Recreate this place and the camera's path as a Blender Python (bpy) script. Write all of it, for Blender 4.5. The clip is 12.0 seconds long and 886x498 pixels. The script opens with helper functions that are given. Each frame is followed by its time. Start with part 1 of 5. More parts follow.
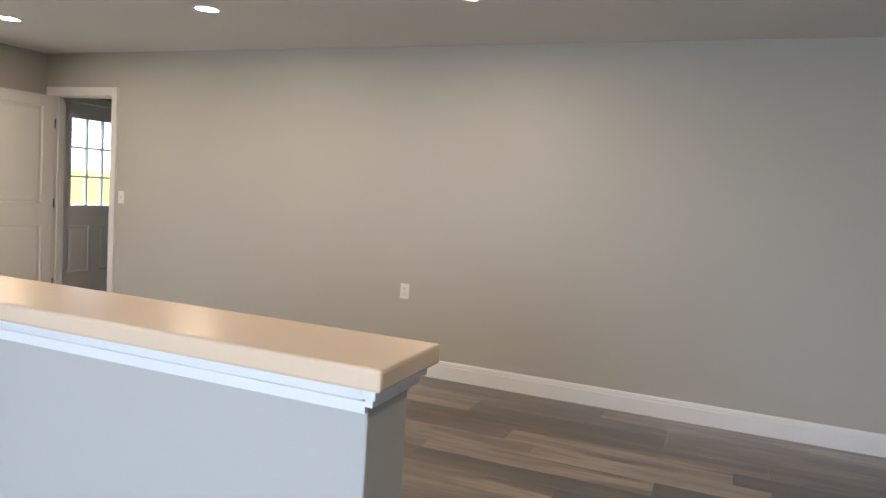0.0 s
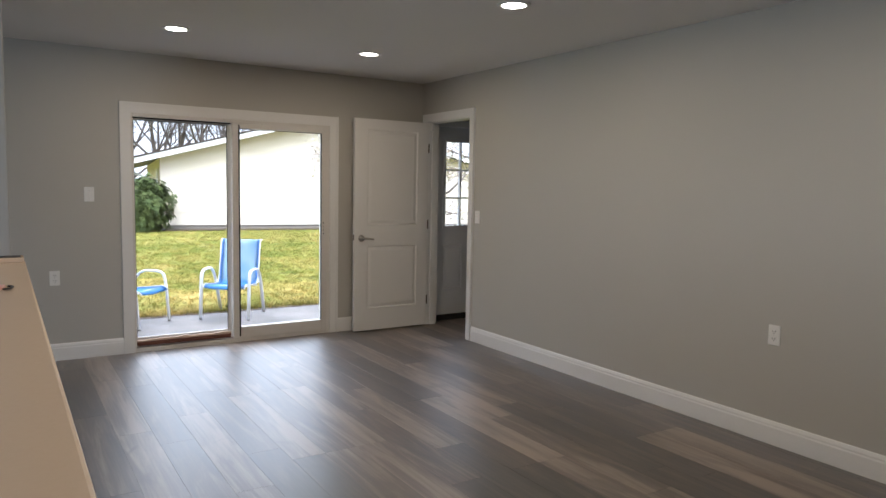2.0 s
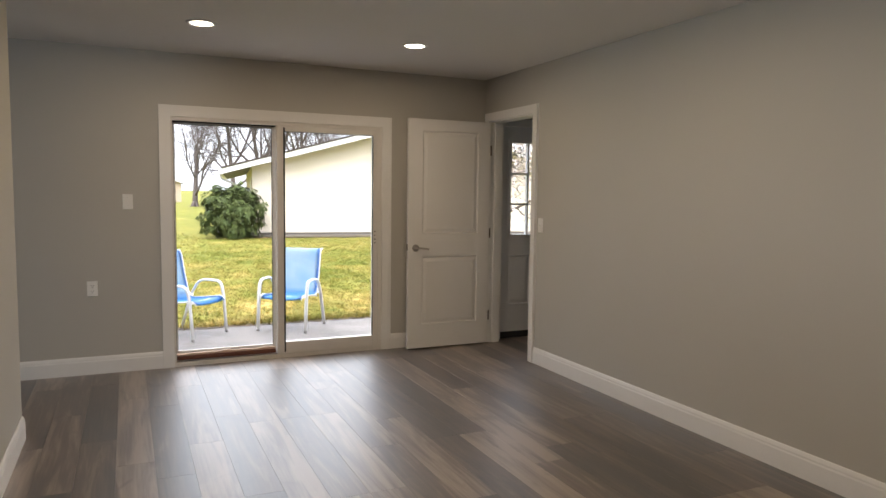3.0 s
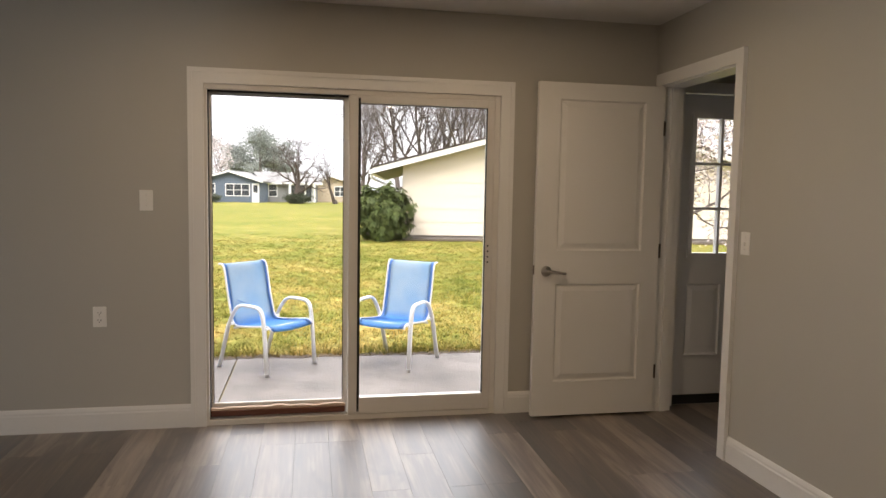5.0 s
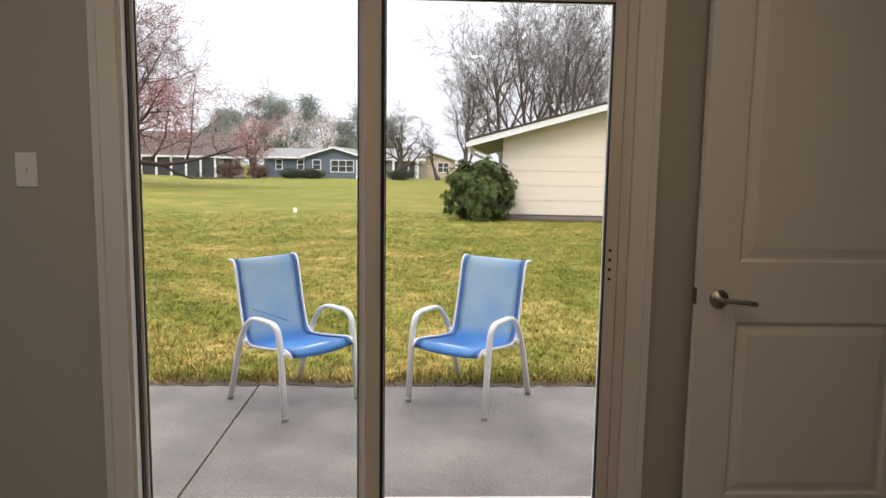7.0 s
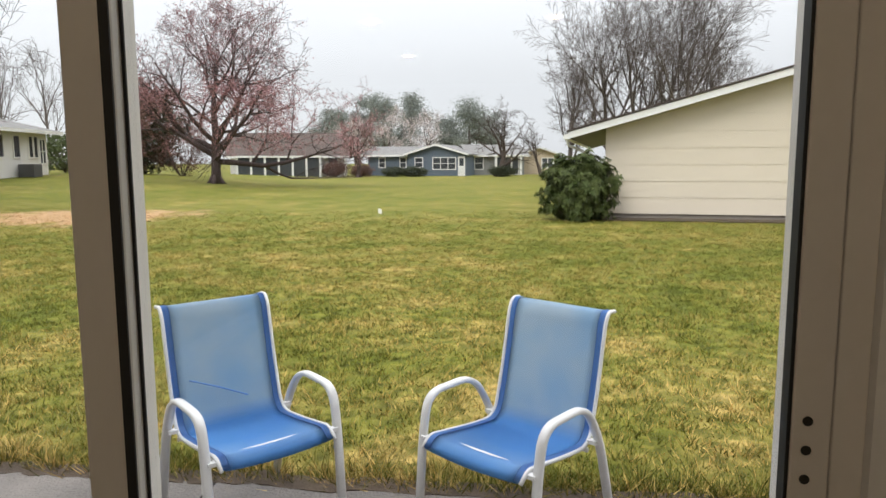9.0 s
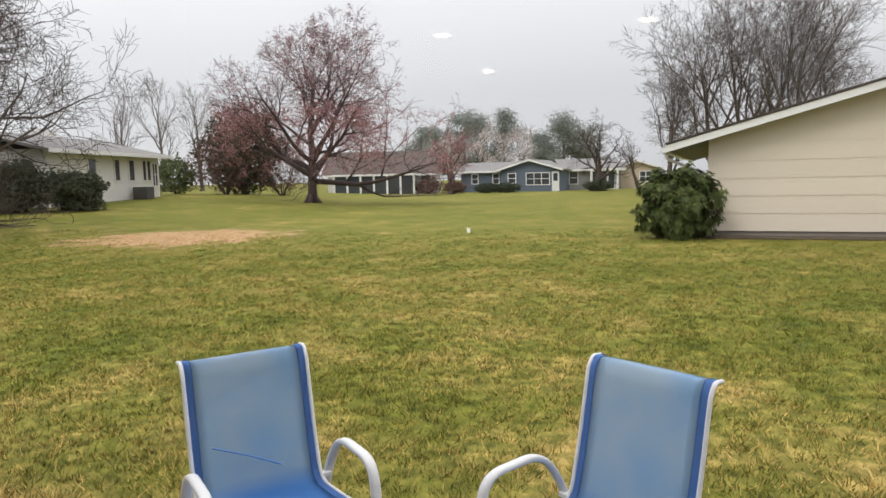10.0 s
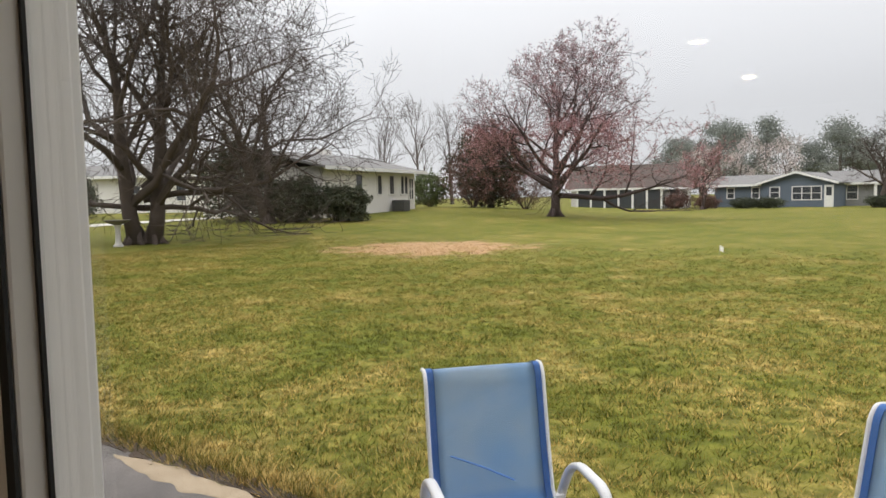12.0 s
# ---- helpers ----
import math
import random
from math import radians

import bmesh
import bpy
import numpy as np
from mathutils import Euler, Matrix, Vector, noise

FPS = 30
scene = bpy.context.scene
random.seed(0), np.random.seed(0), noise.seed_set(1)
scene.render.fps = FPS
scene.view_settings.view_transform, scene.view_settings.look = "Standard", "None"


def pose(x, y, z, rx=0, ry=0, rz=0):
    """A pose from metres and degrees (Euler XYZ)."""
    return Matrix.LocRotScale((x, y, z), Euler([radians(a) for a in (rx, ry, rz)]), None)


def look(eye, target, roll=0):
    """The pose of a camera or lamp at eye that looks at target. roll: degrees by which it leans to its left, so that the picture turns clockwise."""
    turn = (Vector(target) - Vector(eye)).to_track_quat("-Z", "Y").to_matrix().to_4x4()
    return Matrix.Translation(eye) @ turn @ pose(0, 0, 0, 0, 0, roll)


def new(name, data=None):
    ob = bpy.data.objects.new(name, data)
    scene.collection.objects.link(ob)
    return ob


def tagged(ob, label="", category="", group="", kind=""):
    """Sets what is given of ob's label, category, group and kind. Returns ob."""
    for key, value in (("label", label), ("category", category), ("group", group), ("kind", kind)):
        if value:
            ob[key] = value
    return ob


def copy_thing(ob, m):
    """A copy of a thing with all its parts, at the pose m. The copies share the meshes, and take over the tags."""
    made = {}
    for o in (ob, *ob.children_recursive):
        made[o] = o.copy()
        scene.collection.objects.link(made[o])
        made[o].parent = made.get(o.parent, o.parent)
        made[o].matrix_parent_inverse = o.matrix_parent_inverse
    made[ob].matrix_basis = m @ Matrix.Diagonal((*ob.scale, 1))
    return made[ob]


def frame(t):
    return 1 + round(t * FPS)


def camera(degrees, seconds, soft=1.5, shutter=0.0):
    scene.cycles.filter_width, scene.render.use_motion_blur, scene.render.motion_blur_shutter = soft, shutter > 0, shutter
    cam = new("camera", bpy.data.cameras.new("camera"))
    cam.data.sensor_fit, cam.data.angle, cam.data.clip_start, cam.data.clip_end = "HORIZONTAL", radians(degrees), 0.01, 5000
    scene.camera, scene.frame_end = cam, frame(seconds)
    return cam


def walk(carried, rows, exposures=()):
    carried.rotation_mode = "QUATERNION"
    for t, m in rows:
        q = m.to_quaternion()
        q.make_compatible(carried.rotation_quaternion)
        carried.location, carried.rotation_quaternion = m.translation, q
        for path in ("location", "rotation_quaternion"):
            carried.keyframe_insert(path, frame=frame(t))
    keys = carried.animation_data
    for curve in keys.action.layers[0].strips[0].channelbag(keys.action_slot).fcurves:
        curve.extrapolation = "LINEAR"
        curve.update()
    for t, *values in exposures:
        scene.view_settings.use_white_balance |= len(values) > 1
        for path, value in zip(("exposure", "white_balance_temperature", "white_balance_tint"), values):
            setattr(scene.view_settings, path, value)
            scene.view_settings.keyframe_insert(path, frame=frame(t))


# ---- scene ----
cam = camera(65.3, 12.0)
METRES, EYE, TILT, LEAN, TURN = 7.8, 1.393, 0.0, 0.0, 22.2
ROWS = [
    (0.0, 0.0, 0.0, 0.0, 0.31, -4.68, -3.79),
    (0.5, 0.0185, 0.026, 0.0024, 11.9, -5.82, -2.74),
    (1.0, 0.0407, 0.0541, 0.0017, 24.72, -6.28, -2.33),
    (1.5, 0.0552, 0.0837, 0.0027, 32.23, -8.39, -1.51),
    (2.0, 0.0525, 0.1281, 0.0041, 35.27, -5.15, -1.08),
    (2.5, 0.0522, 0.1688, 0.0035, 38.79, -4.5, -0.68),
    (4.5, -0.066, 0.3626, -0.0002, 55.23, -4.75, -1.28),
    (5.0, -0.113, 0.4031, -0.0006, 57.0, -4.72, -1.0),
    (5.5, -0.1595, 0.443, -0.0006, 60.83, -5.99, -1.01),
    (6.0, -0.2073, 0.475, -0.0021, 62.27, -6.54, -1.11),
    (6.5, -0.2532, 0.5073, -0.0036, 62.94, -6.33, -0.97),
    (7.0, -0.3023, 0.5355, -0.0064, 65.68, -6.8, -0.88),
    (9.0, -0.4746, 0.6561, -0.0062, 74.41, -7.15, 0.23),
    (9.5, -0.5121, 0.6780, -0.0013, 79.06, -6.28, 0.09),
    (10.0, -0.5325, 0.6876, 0.0009, 82.16, -5.77, 1.26),
    (10.5, -0.5378, 0.6940, 0.0016, 87.06, -5.39, 0.57),
    (11.0, -0.5397, 0.6930, 0.0019, 95.32, -4.69, 1.19),
    (11.5, -0.5395, 0.6895, 0.0021, 100.17, -4.18, 1.16),
    (12.0, -0.5377, 0.6877, 0.0025, 102.05, -4.22, 1.1),
]
EXPOSURES = [(0.0, 2.16, 5700, 12), (0.5, 1.76, 5450, 10), (1.0, 1.56, 5350, 10), (1.5, 1.42, 5300, 9), (2.0, 1.27, 5450, 10), (2.5, 1.27, 5800, 11), (4.5, 1.16, 6500, 13), (5.5, 0.92, 6600, 14), (6.5, 0.54, 6550, 14), (7.2, 0.27, 6400, 12), (9.0, 0.0, 6400, 9), (9.5, -0.27, 6500, 11), (12.0, -0.26, 6500, 11)]
walk(cam, [(t, pose(0, 0, EYE, TILT, LEAN, TURN) @ pose(METRES * x, METRES * y, METRES * z, 90 + pitch, roll, yaw)) for t, x, y, z, yaw, pitch, roll in ROWS], EXPOSURES)

# ---- exposure: the camera's own brightening indoors is in the walk above ----
# ---- world, sun and daylight ----
world = bpy.data.worlds.new("overcast_sky")
scene.world = world
world.use_nodes = True
wn, wl = world.node_tree.nodes, world.node_tree.links
wn.clear()
sky = wn.new("ShaderNodeTexSky")
sky.sky_type = "NISHITA"
sky.sun_disc = False
sky.sun_elevation = radians(48)
sky.sun_rotation = radians(200)
sky_grey = wn.new("ShaderNodeHueSaturation")
sky_grey.inputs["Saturation"].default_value = 0.12
sky_grey.inputs["Value"].default_value = 0.035
wl.new(sky.outputs[0], sky_grey.inputs["Color"])
tc = wn.new("ShaderNodeTexCoord")
sep = wn.new("ShaderNodeSeparateXYZ")
wl.new(tc.outputs["Generated"], sep.inputs[0])
ramp = wn.new("ShaderNodeValToRGB")
ramp.color_ramp.elements[0].position = 0.0
ramp.color_ramp.elements[0].color = (0.66, 0.68, 0.71, 1)
ramp.color_ramp.elements[1].position = 1.0
ramp.color_ramp.elements[1].color = (1.0, 1.0, 1.0, 1)
wl.new(sep.outputs["Z"], ramp.inputs[0])
cloud = wn.new("ShaderNodeTexNoise")
cloud.inputs["Scale"].default_value = 2.2
cloud.inputs["Detail"].default_value = 4
wl.new(tc.outputs["Generated"], cloud.inputs["Vector"])
cmul = wn.new("ShaderNodeMapRange")
cmul.inputs["To Min"].default_value = 0.94
cmul.inputs["To Max"].default_value = 1.05
wl.new(cloud.outputs[0], cmul.inputs[0])
lift = wn.new("ShaderNodeMapRange")        # an overcast sky is about three times as bright overhead
lift.inputs["From Min"].default_value = 0.12
lift.inputs["From Max"].default_value = 0.9
lift.inputs["To Min"].default_value = 0.98
lift.inputs["To Max"].default_value = 2.9
wl.new(sep.outputs["Z"], lift.inputs[0])
m1 = wn.new("ShaderNodeMath")
m1.operation = "MULTIPLY"
wl.new(cmul.outputs[0], m1.inputs[0])
wl.new(lift.outputs[0], m1.inputs[1])
vs = wn.new("ShaderNodeVectorMath")
vs.operation = "SCALE"
wl.new(ramp.outputs[0], vs.inputs[0])
wl.new(m1.outputs[0], vs.inputs["Scale"])
addc = wn.new("ShaderNodeVectorMath")
addc.operation = "ADD"
wl.new(vs.outputs[0], addc.inputs[0])
wl.new(sky_grey.outputs[0], addc.inputs[1])
bg = wn.new("ShaderNodeBackground")
bg.inputs["Strength"].default_value = 1.0
wl.new(addc.outputs[0], bg.inputs[0])
wo = wn.new("ShaderNodeOutputWorld")
wl.new(bg.outputs[0], wo.inputs[0])

sun = new("sun", bpy.data.lights.new("sun", "SUN"))
sun.data.energy, sun.data.angle, sun.data.color = 1.2, radians(25), (1.0, 0.97, 0.92)
sun.matrix_world = look((0, 0, 20), (-16, 10, 0))

CEIL = 2.46
LAMP_WATT = 3.0
LAMP_SPOTS = [(x, y) for x in (-5.03, -3.19, -1.39) for y in (3.57, 2.12)] + [(0.42, 2.12)]
for lx, ly in LAMP_SPOTS:
    li = new("lamp_light", bpy.data.lights.new("lamp_light", "AREA"))
    li.data.shape, li.data.size, li.data.energy, li.data.color = "DISK", 0.10, LAMP_WATT, (1.0, 0.74, 0.47)
    li.matrix_world = pose(lx, ly, CEIL - 0.010)
# daylight in the openings of the windows behind
for px, py, pz, rx, rz, w, h, e in ((-0.7, -2.62, 1.4, 90, 0, 1.85, 1.15, 25),):
    li = new("window_daylight", bpy.data.lights.new("window_daylight", "AREA"))
    li.data.shape, li.data.size, li.data.size_y, li.data.energy, li.data.color = "RECTANGLE", w, h, e, (0.80, 0.90, 1.0)
    li.matrix_world = pose(px, py, pz, rx, 0, rz)


# ---- materials ----
def rgb(c):
    return (*c, 1.0)


def mat(name, c1, c2=None, rough=0.5, scale=4.0, fine=60.0, bump=0.05, metal=0.0, spec=0.5, island=0.0, objrand=0.0, stretch=(1, 1, 1), sheen=0.0, trans=0.0):
    """A surface with stains at a large scale and grain at a fine one."""
    c2 = c2 or tuple(v * 0.9 for v in c1)
    m = bpy.data.materials.new(name)
    m.use_nodes = True
    n, l = m.node_tree.nodes, m.node_tree.links
    p = n["Principled BSDF"]
    co = n.new("ShaderNodeTexCoord")
    mp = n.new("ShaderNodeMapping")
    mp.inputs["Scale"].default_value = stretch
    l.new(co.outputs["Object"], mp.inputs["Vector"])
    a = n.new("ShaderNodeTexNoise")
    a.inputs["Scale"].default_value, a.inputs["Detail"].default_value = scale, 5
    b = n.new("ShaderNodeTexNoise")
    b.inputs["Scale"].default_value, b.inputs["Detail"].default_value = fine, 3
    l.new(mp.outputs[0], a.inputs["Vector"])
    l.new(mp.outputs[0], b.inputs["Vector"])
    s = n.new("ShaderNodeMath")
    s.operation = "MULTIPLY_ADD"
    s.inputs[1].default_value = 0.6
    l.new(a.outputs[0], s.inputs[0])
    s2 = n.new("ShaderNodeMath")
    s2.operation = "MULTIPLY"
    s2.inputs[1].default_value = 0.4
    l.new(b.outputs[0], s2.inputs[0])
    l.new(s2.outputs[0], s.inputs[2])
    r = n.new("ShaderNodeMapRange")
    r.inputs["From Min"].default_value, r.inputs["From Max"].default_value = 0.3, 0.7
    l.new(s.outputs[0], r.inputs[0])
    mx = n.new("ShaderNodeMix")
    mx.data_type = "RGBA"
    mx.inputs[6].default_value, mx.inputs[7].default_value = rgb(c1), rgb(c2)
    l.new(r.outputs[0], mx.inputs[0])
    out = mx.outputs[2]
    if island or objrand:
        hs = n.new("ShaderNodeHueSaturation")
        src = n.new("ShaderNodeNewGeometry").outputs["Random Per Island"] if island else n.new("ShaderNodeObjectInfo").outputs["Random"]
        mr = n.new("ShaderNodeMapRange")
        k = island or objrand
        mr.inputs["To Min"].default_value, mr.inputs["To Max"].default_value = 1 - k, 1 + k
        l.new(src, mr.inputs[0])
        l.new(mr.outputs[0], hs.inputs["Value"])
        l.new(out, hs.inputs["Color"])
        out = hs.outputs[0]
    l.new(out, p.inputs["Base Color"])
    p.inputs["Roughness"].default_value, p.inputs["Metallic"].default_value = rough, metal
    p.inputs["Specular IOR Level"].default_value = spec
    if bump:
        bp = n.new("ShaderNodeBump")
        bp.inputs["Strength"].default_value, bp.inputs["Distance"].default_value = bump, 0.01
        l.new(b.outputs[0], bp.inputs["Height"])
        l.new(bp.outputs[0], p.inputs["Normal"])
    return m


def glass_mat(name, tint=(1, 1, 1)):
    m = bpy.data.materials.new(name)
    m.use_nodes = True
    n, l = m.node_tree.nodes, m.node_tree.links
    n.clear()
    o = n.new("ShaderNodeOutputMaterial")
    mix = n.new("ShaderNodeMixShader")
    fr = n.new("ShaderNodeFresnel")
    fr.inputs["IOR"].default_value = 1.5
    tr, gl = n.new("ShaderNodeBsdfTransparent"), n.new("ShaderNodeBsdfGlossy")
    tr.inputs[0].default_value = rgb(tint)
    gl.inputs["Roughness"].default_value = 0.0
    l.new(fr.outputs[0], mix.inputs[0])
    l.new(tr.outputs[0], mix.inputs[1])
    l.new(gl.outputs[0], mix.inputs[2])
    l.new(mix.outputs[0], o.inputs[0])
    return m


def lamp_mat(name, color, strength):
    m = bpy.data.materials.new(name)
    m.use_nodes = True
    p = m.node_tree.nodes["Principled BSDF"]
    p.inputs["Emission Color"].default_value, p.inputs["Emission Strength"].default_value = rgb(color), strength
    return m


def plank_mat():
    m = bpy.data.materials.new("vinyl_plank")
    m.use_nodes = True
    n, l = m.node_tree.nodes, m.node_tree.links
    p = n["Principled BSDF"]
    co, oi = n.new("ShaderNodeTexCoord"), n.new("ShaderNodeObjectInfo")
    off = n.new("ShaderNodeVectorMath")
    off.operation = "SCALE"
    off.inputs[0].default_value = (31.0, 57.0, 13.0)
    l.new(oi.outputs["Random"], off.inputs["Scale"])
    add = n.new("ShaderNodeVectorMath")
    l.new(co.outputs["Object"], add.inputs[0])
    l.new(off.outputs[0], add.inputs[1])

    def grain(sc, scale, detail, dist):
        mp = n.new("ShaderNodeMapping")
        mp.inputs["Scale"].default_value = sc
        l.new(add.outputs[0], mp.inputs["Vector"])
        t = n.new("ShaderNodeTexNoise")
        t.inputs["Scale"].default_value, t.inputs["Detail"].default_value, t.inputs["Distortion"].default_value = scale, detail, dist
        l.new(mp.outputs[0], t.inputs["Vector"])
        return t.outputs[0]
    broad = grain((1.15, 10, 1), 1.0, 7, 1.2)
    fine = grain((2.5, 70, 1), 1.0, 4, 0.3)
    knots = grain((1.6, 3.2, 1), 1.3, 2, 1.2)
    r = n.new("ShaderNodeValToRGB")
    e = r.color_ramp.elements
    e[0].position, e[0].color = 0.30, (0.016, 0.0115, 0.009, 1)
    e[1].position, e[1].color = 0.72, (0.27, 0.215, 0.168, 1)
    mid = e.new(0.50)
    mid.color = (0.088, 0.060, 0.044, 1)
    s1 = n.new("ShaderNodeMath")
    s1.operation = "MULTIPLY_ADD"
    s1.inputs[1].default_value = 0.9
    l.new(broad, s1.inputs[0])
    s2 = n.new("ShaderNodeMath")
    s2.operation = "MULTIPLY_ADD"
    s2.inputs[1].default_value = 0.3
    l.new(fine, s2.inputs[0])
    s3 = n.new("ShaderNodeMath")
    s3.operation = "MULTIPLY_ADD"
    s3.inputs[1].default_value = 0.33
    s3.inputs[2].default_value = -0.285
    l.new(oi.outputs["Random"], s3.inputs[0])
    l.new(s3.outputs[0], s2.inputs[2])
    l.new(s2.outputs[0], s1.inputs[2])
    l.new(s1.outputs[0], r.inputs[0])
    dark = n.new("ShaderNodeMapRange")
    dark.inputs["From Min"].default_value, dark.inputs["From Max"].default_value = 0.24, 0.36
    dark.inputs["To Min"].default_value, dark.inputs["To Max"].default_value = 0.35, 1.0
    l.new(knots, dark.inputs[0])
    mul = n.new("ShaderNodeVectorMath")
    mul.operation = "SCALE"
    l.new(r.outputs[0], mul.inputs[0])
    l.new(dark.outputs[0], mul.inputs["Scale"])
    l.new(mul.outputs[0], p.inputs["Base Color"])
    rr = n.new("ShaderNodeMapRange")
    rr.inputs["To Min"].default_value, rr.inputs["To Max"].default_value = 0.3, 0.5
    l.new(broad, rr.inputs[0])
    l.new(rr.outputs[0], p.inputs["Roughness"])
    bp = n.new("ShaderNodeBump")
    bp.inputs["Strength"].default_value, bp.inputs["Distance"].default_value = 0.25, 0.002
    p.inputs["Coat Weight"].default_value, p.inputs["Coat Roughness"].default_value = 1.0, 0.42
    p.inputs["Coat IOR"].default_value = 1.8
    p.inputs["Specular IOR Level"].default_value = 0.8
    l.new(fine, bp.inputs["Height"])
    l.new(bp.outputs[0], p.inputs["Normal"])
    return m


def lawn_mat(name, blades=False):
    """Spring lawn: green, straw and thin brown patches, one worn bare patch."""
    m = bpy.data.materials.new(name)
    m.use_nodes = True
    n, l = m.node_tree.nodes, m.node_tree.links
    p = n["Principled BSDF"]
    geo = n.new("ShaderNodeNewGeometry")

    def noise_tex(scale, detail):
        t = n.new("ShaderNodeTexNoise")
        t.inputs["Scale"].default_value, t.inputs["Detail"].default_value = scale, detail
        t.inputs["Roughness"].default_value = 0.65
        l.new(geo.outputs["Position"], t.inputs["Vector"])
        return t.outputs[0]
    big, medium, tiny = noise_tex(0.16, 5), noise_tex(1.1, 8), noise_tex(7.0, 10)
    s = n.new("ShaderNodeMath")
    s.operation = "MULTIPLY_ADD"
    s.inputs[1].default_value = 0.27
    l.new(big, s.inputs[0])
    s2 = n.new("ShaderNodeMath")
    s2.operation = "MULTIPLY_ADD"
    s2.inputs[1].default_value = 0.46
    l.new(medium, s2.inputs[0])
    s3 = n.new("ShaderNodeMath")
    s3.operation = "MULTIPLY"
    s3.inputs[1].default_value = 0.27
    l.new(geo.outputs["Random Per Island"] if blades else tiny, s3.inputs[0])
    l.new(s3.outputs[0], s2.inputs[2])
    l.new(s2.outputs[0], s.inputs[2])
    r = n.new("ShaderNodeValToRGB")
    e = r.color_ramp.elements
    e[0].position, e[0].color = 0.37, (0.078, 0.100, 0.012, 1)
    e[1].position, e[1].color = 0.65, (0.45, 0.31, 0.11, 1)
    a = e.new(0.48)
    a.color = (0.135, 0.142, 0.019, 1)
    b = e.new(0.555)
    b.color = (0.20, 0.178, 0.038, 1)
    # thin straw-coloured turf along the patio
    sx = n.new("ShaderNodeSeparateXYZ")
    l.new(geo.outputs["Position"], sx.inputs[0])
    dry = n.new("ShaderNodeMapRange")
    dry.inputs["From Min"].default_value, dry.inputs["From Max"].default_value = -11.0, -8.4
    dry.inputs["To Min"].default_value, dry.inputs["To Max"].default_value = 0.0, 0.045
    l.new(sx.outputs["X"], dry.inputs[0])
    tot = n.new("ShaderNodeMath")
    l.new(s.outputs[0], tot.inputs[0])
    south = n.new("ShaderNodeMapRange")
    south.inputs["From Min"].default_value, south.inputs["From Max"].default_value = 2.5, -1.0
    south.inputs["To Min"].default_value, south.inputs["To Max"].default_value = 0.8, 1.9
    l.new(sx.outputs["Y"], south.inputs[0])
    amount = n.new("ShaderNodeMath")
    amount.operation = "MULTIPLY"
    l.new(dry.outputs[0], amount.inputs[0])
    l.new(south.outputs[0], amount.inputs[1])
    l.new(amount.outputs[0], tot.inputs[1])
    l.new(tot.outputs[0], r.inputs[0])
    # the bare patch
    d = n.new("ShaderNodeMapping")
    d.vector_type = "TEXTURE"
    d.inputs["Location"].default_value = (-23.3, -8.9, 0)
    d.inputs["Rotation"].default_value = (0, 0, radians(-38))
    d.inputs["Scale"].default_value = (4.4, 4.2, 50)
    l.new(geo.outputs["Position"], d.inputs["Vector"])
    ln = n.new("ShaderNodeVectorMath")
    ln.operation = "LENGTH"
    l.new(d.outputs[0], ln.inputs[0])
    ad = n.new("ShaderNodeMath")
    ad.operation = "MULTIPLY_ADD"
    ad.inputs[1].default_value = 2.0
    l.new(medium, ad.inputs[0])
    l.new(ln.outputs["Value"], ad.inputs[2])
    mk = n.new("ShaderNodeMapRange")
    mk.inputs["From Min"].default_value, mk.inputs["From Max"].default_value = 1.5, 1.75
    mk.inputs["To Min"].default_value, mk.inputs["To Max"].default_value = 1, 0
    l.new(ad.outputs[0], mk.inputs[0])
    mx = n.new("ShaderNodeMix")
    mx.data_type = "RGBA"
    mx.inputs[7].default_value = (0.42, 0.27, 0.14, 1)
    l.new(mk.outputs[0], mx.inputs[0])
    l.new(r.outputs[0], mx.inputs[6])
    hs = n.new("ShaderNodeHueSaturation")
    mr = n.new("ShaderNodeMapRange")
    mr.inputs["From Min"].default_value, mr.inputs["From Max"].default_value = (0, 1) if blades else (0.3, 0.7)
    mr.inputs["To Min"].default_value, mr.inputs["To Max"].default_value = (0.55, 1.55) if blades else (0.4, 1.55)
    l.new(geo.outputs["Random Per Island"] if blades else tiny, mr.inputs[0])
    l.new(mr.outputs[0], hs.inputs["Value"])
    l.new(mx.outputs[2], hs.inputs["Color"])
    l.new(hs.outputs[0], p.inputs["Base Color"])
    p.inputs["Roughness"].default_value = 0.9
    p.inputs["Specular IOR Level"].default_value = 0.15
    if not blades:
        bp = n.new("ShaderNodeBump")
        bp.inputs["Strength"].default_value, bp.inputs["Distance"].default_value = 0.8, 0.05
        l.new(tiny, bp.inputs["Height"])
        l.new(bp.outputs[0], p.inputs["Normal"])
    return m


WALL = mat("grey_wall_paint", (0.47, 0.455, 0.415), (0.455, 0.44, 0.40), 0.75, 1.2, 220, 0.05)
CEILM = mat("ceiling_paint", (0.72, 0.71, 0.69), (0.70, 0.69, 0.67), 0.85, 1.0, 160, 0.06)
TRIM = mat("white_trim_paint", (0.78, 0.775, 0.76), (0.74, 0.735, 0.72), 0.38, 2.0, 90, 0.02)
DOORW = mat("white_door_paint", (0.74, 0.73, 0.71), (0.71, 0.70, 0.68), 0.45, 1.5, 140, 0.04)
EXTDOOR = mat("grey_white_door_paint", (0.68, 0.69, 0.71), (0.65, 0.66, 0.68), 0.45, 1.5, 120, 0.02)
CAPM = mat("cream_laminate", (0.74, 0.575, 0.41), (0.71, 0.545, 0.38), 0.27, 2.0, 120, 0.01)
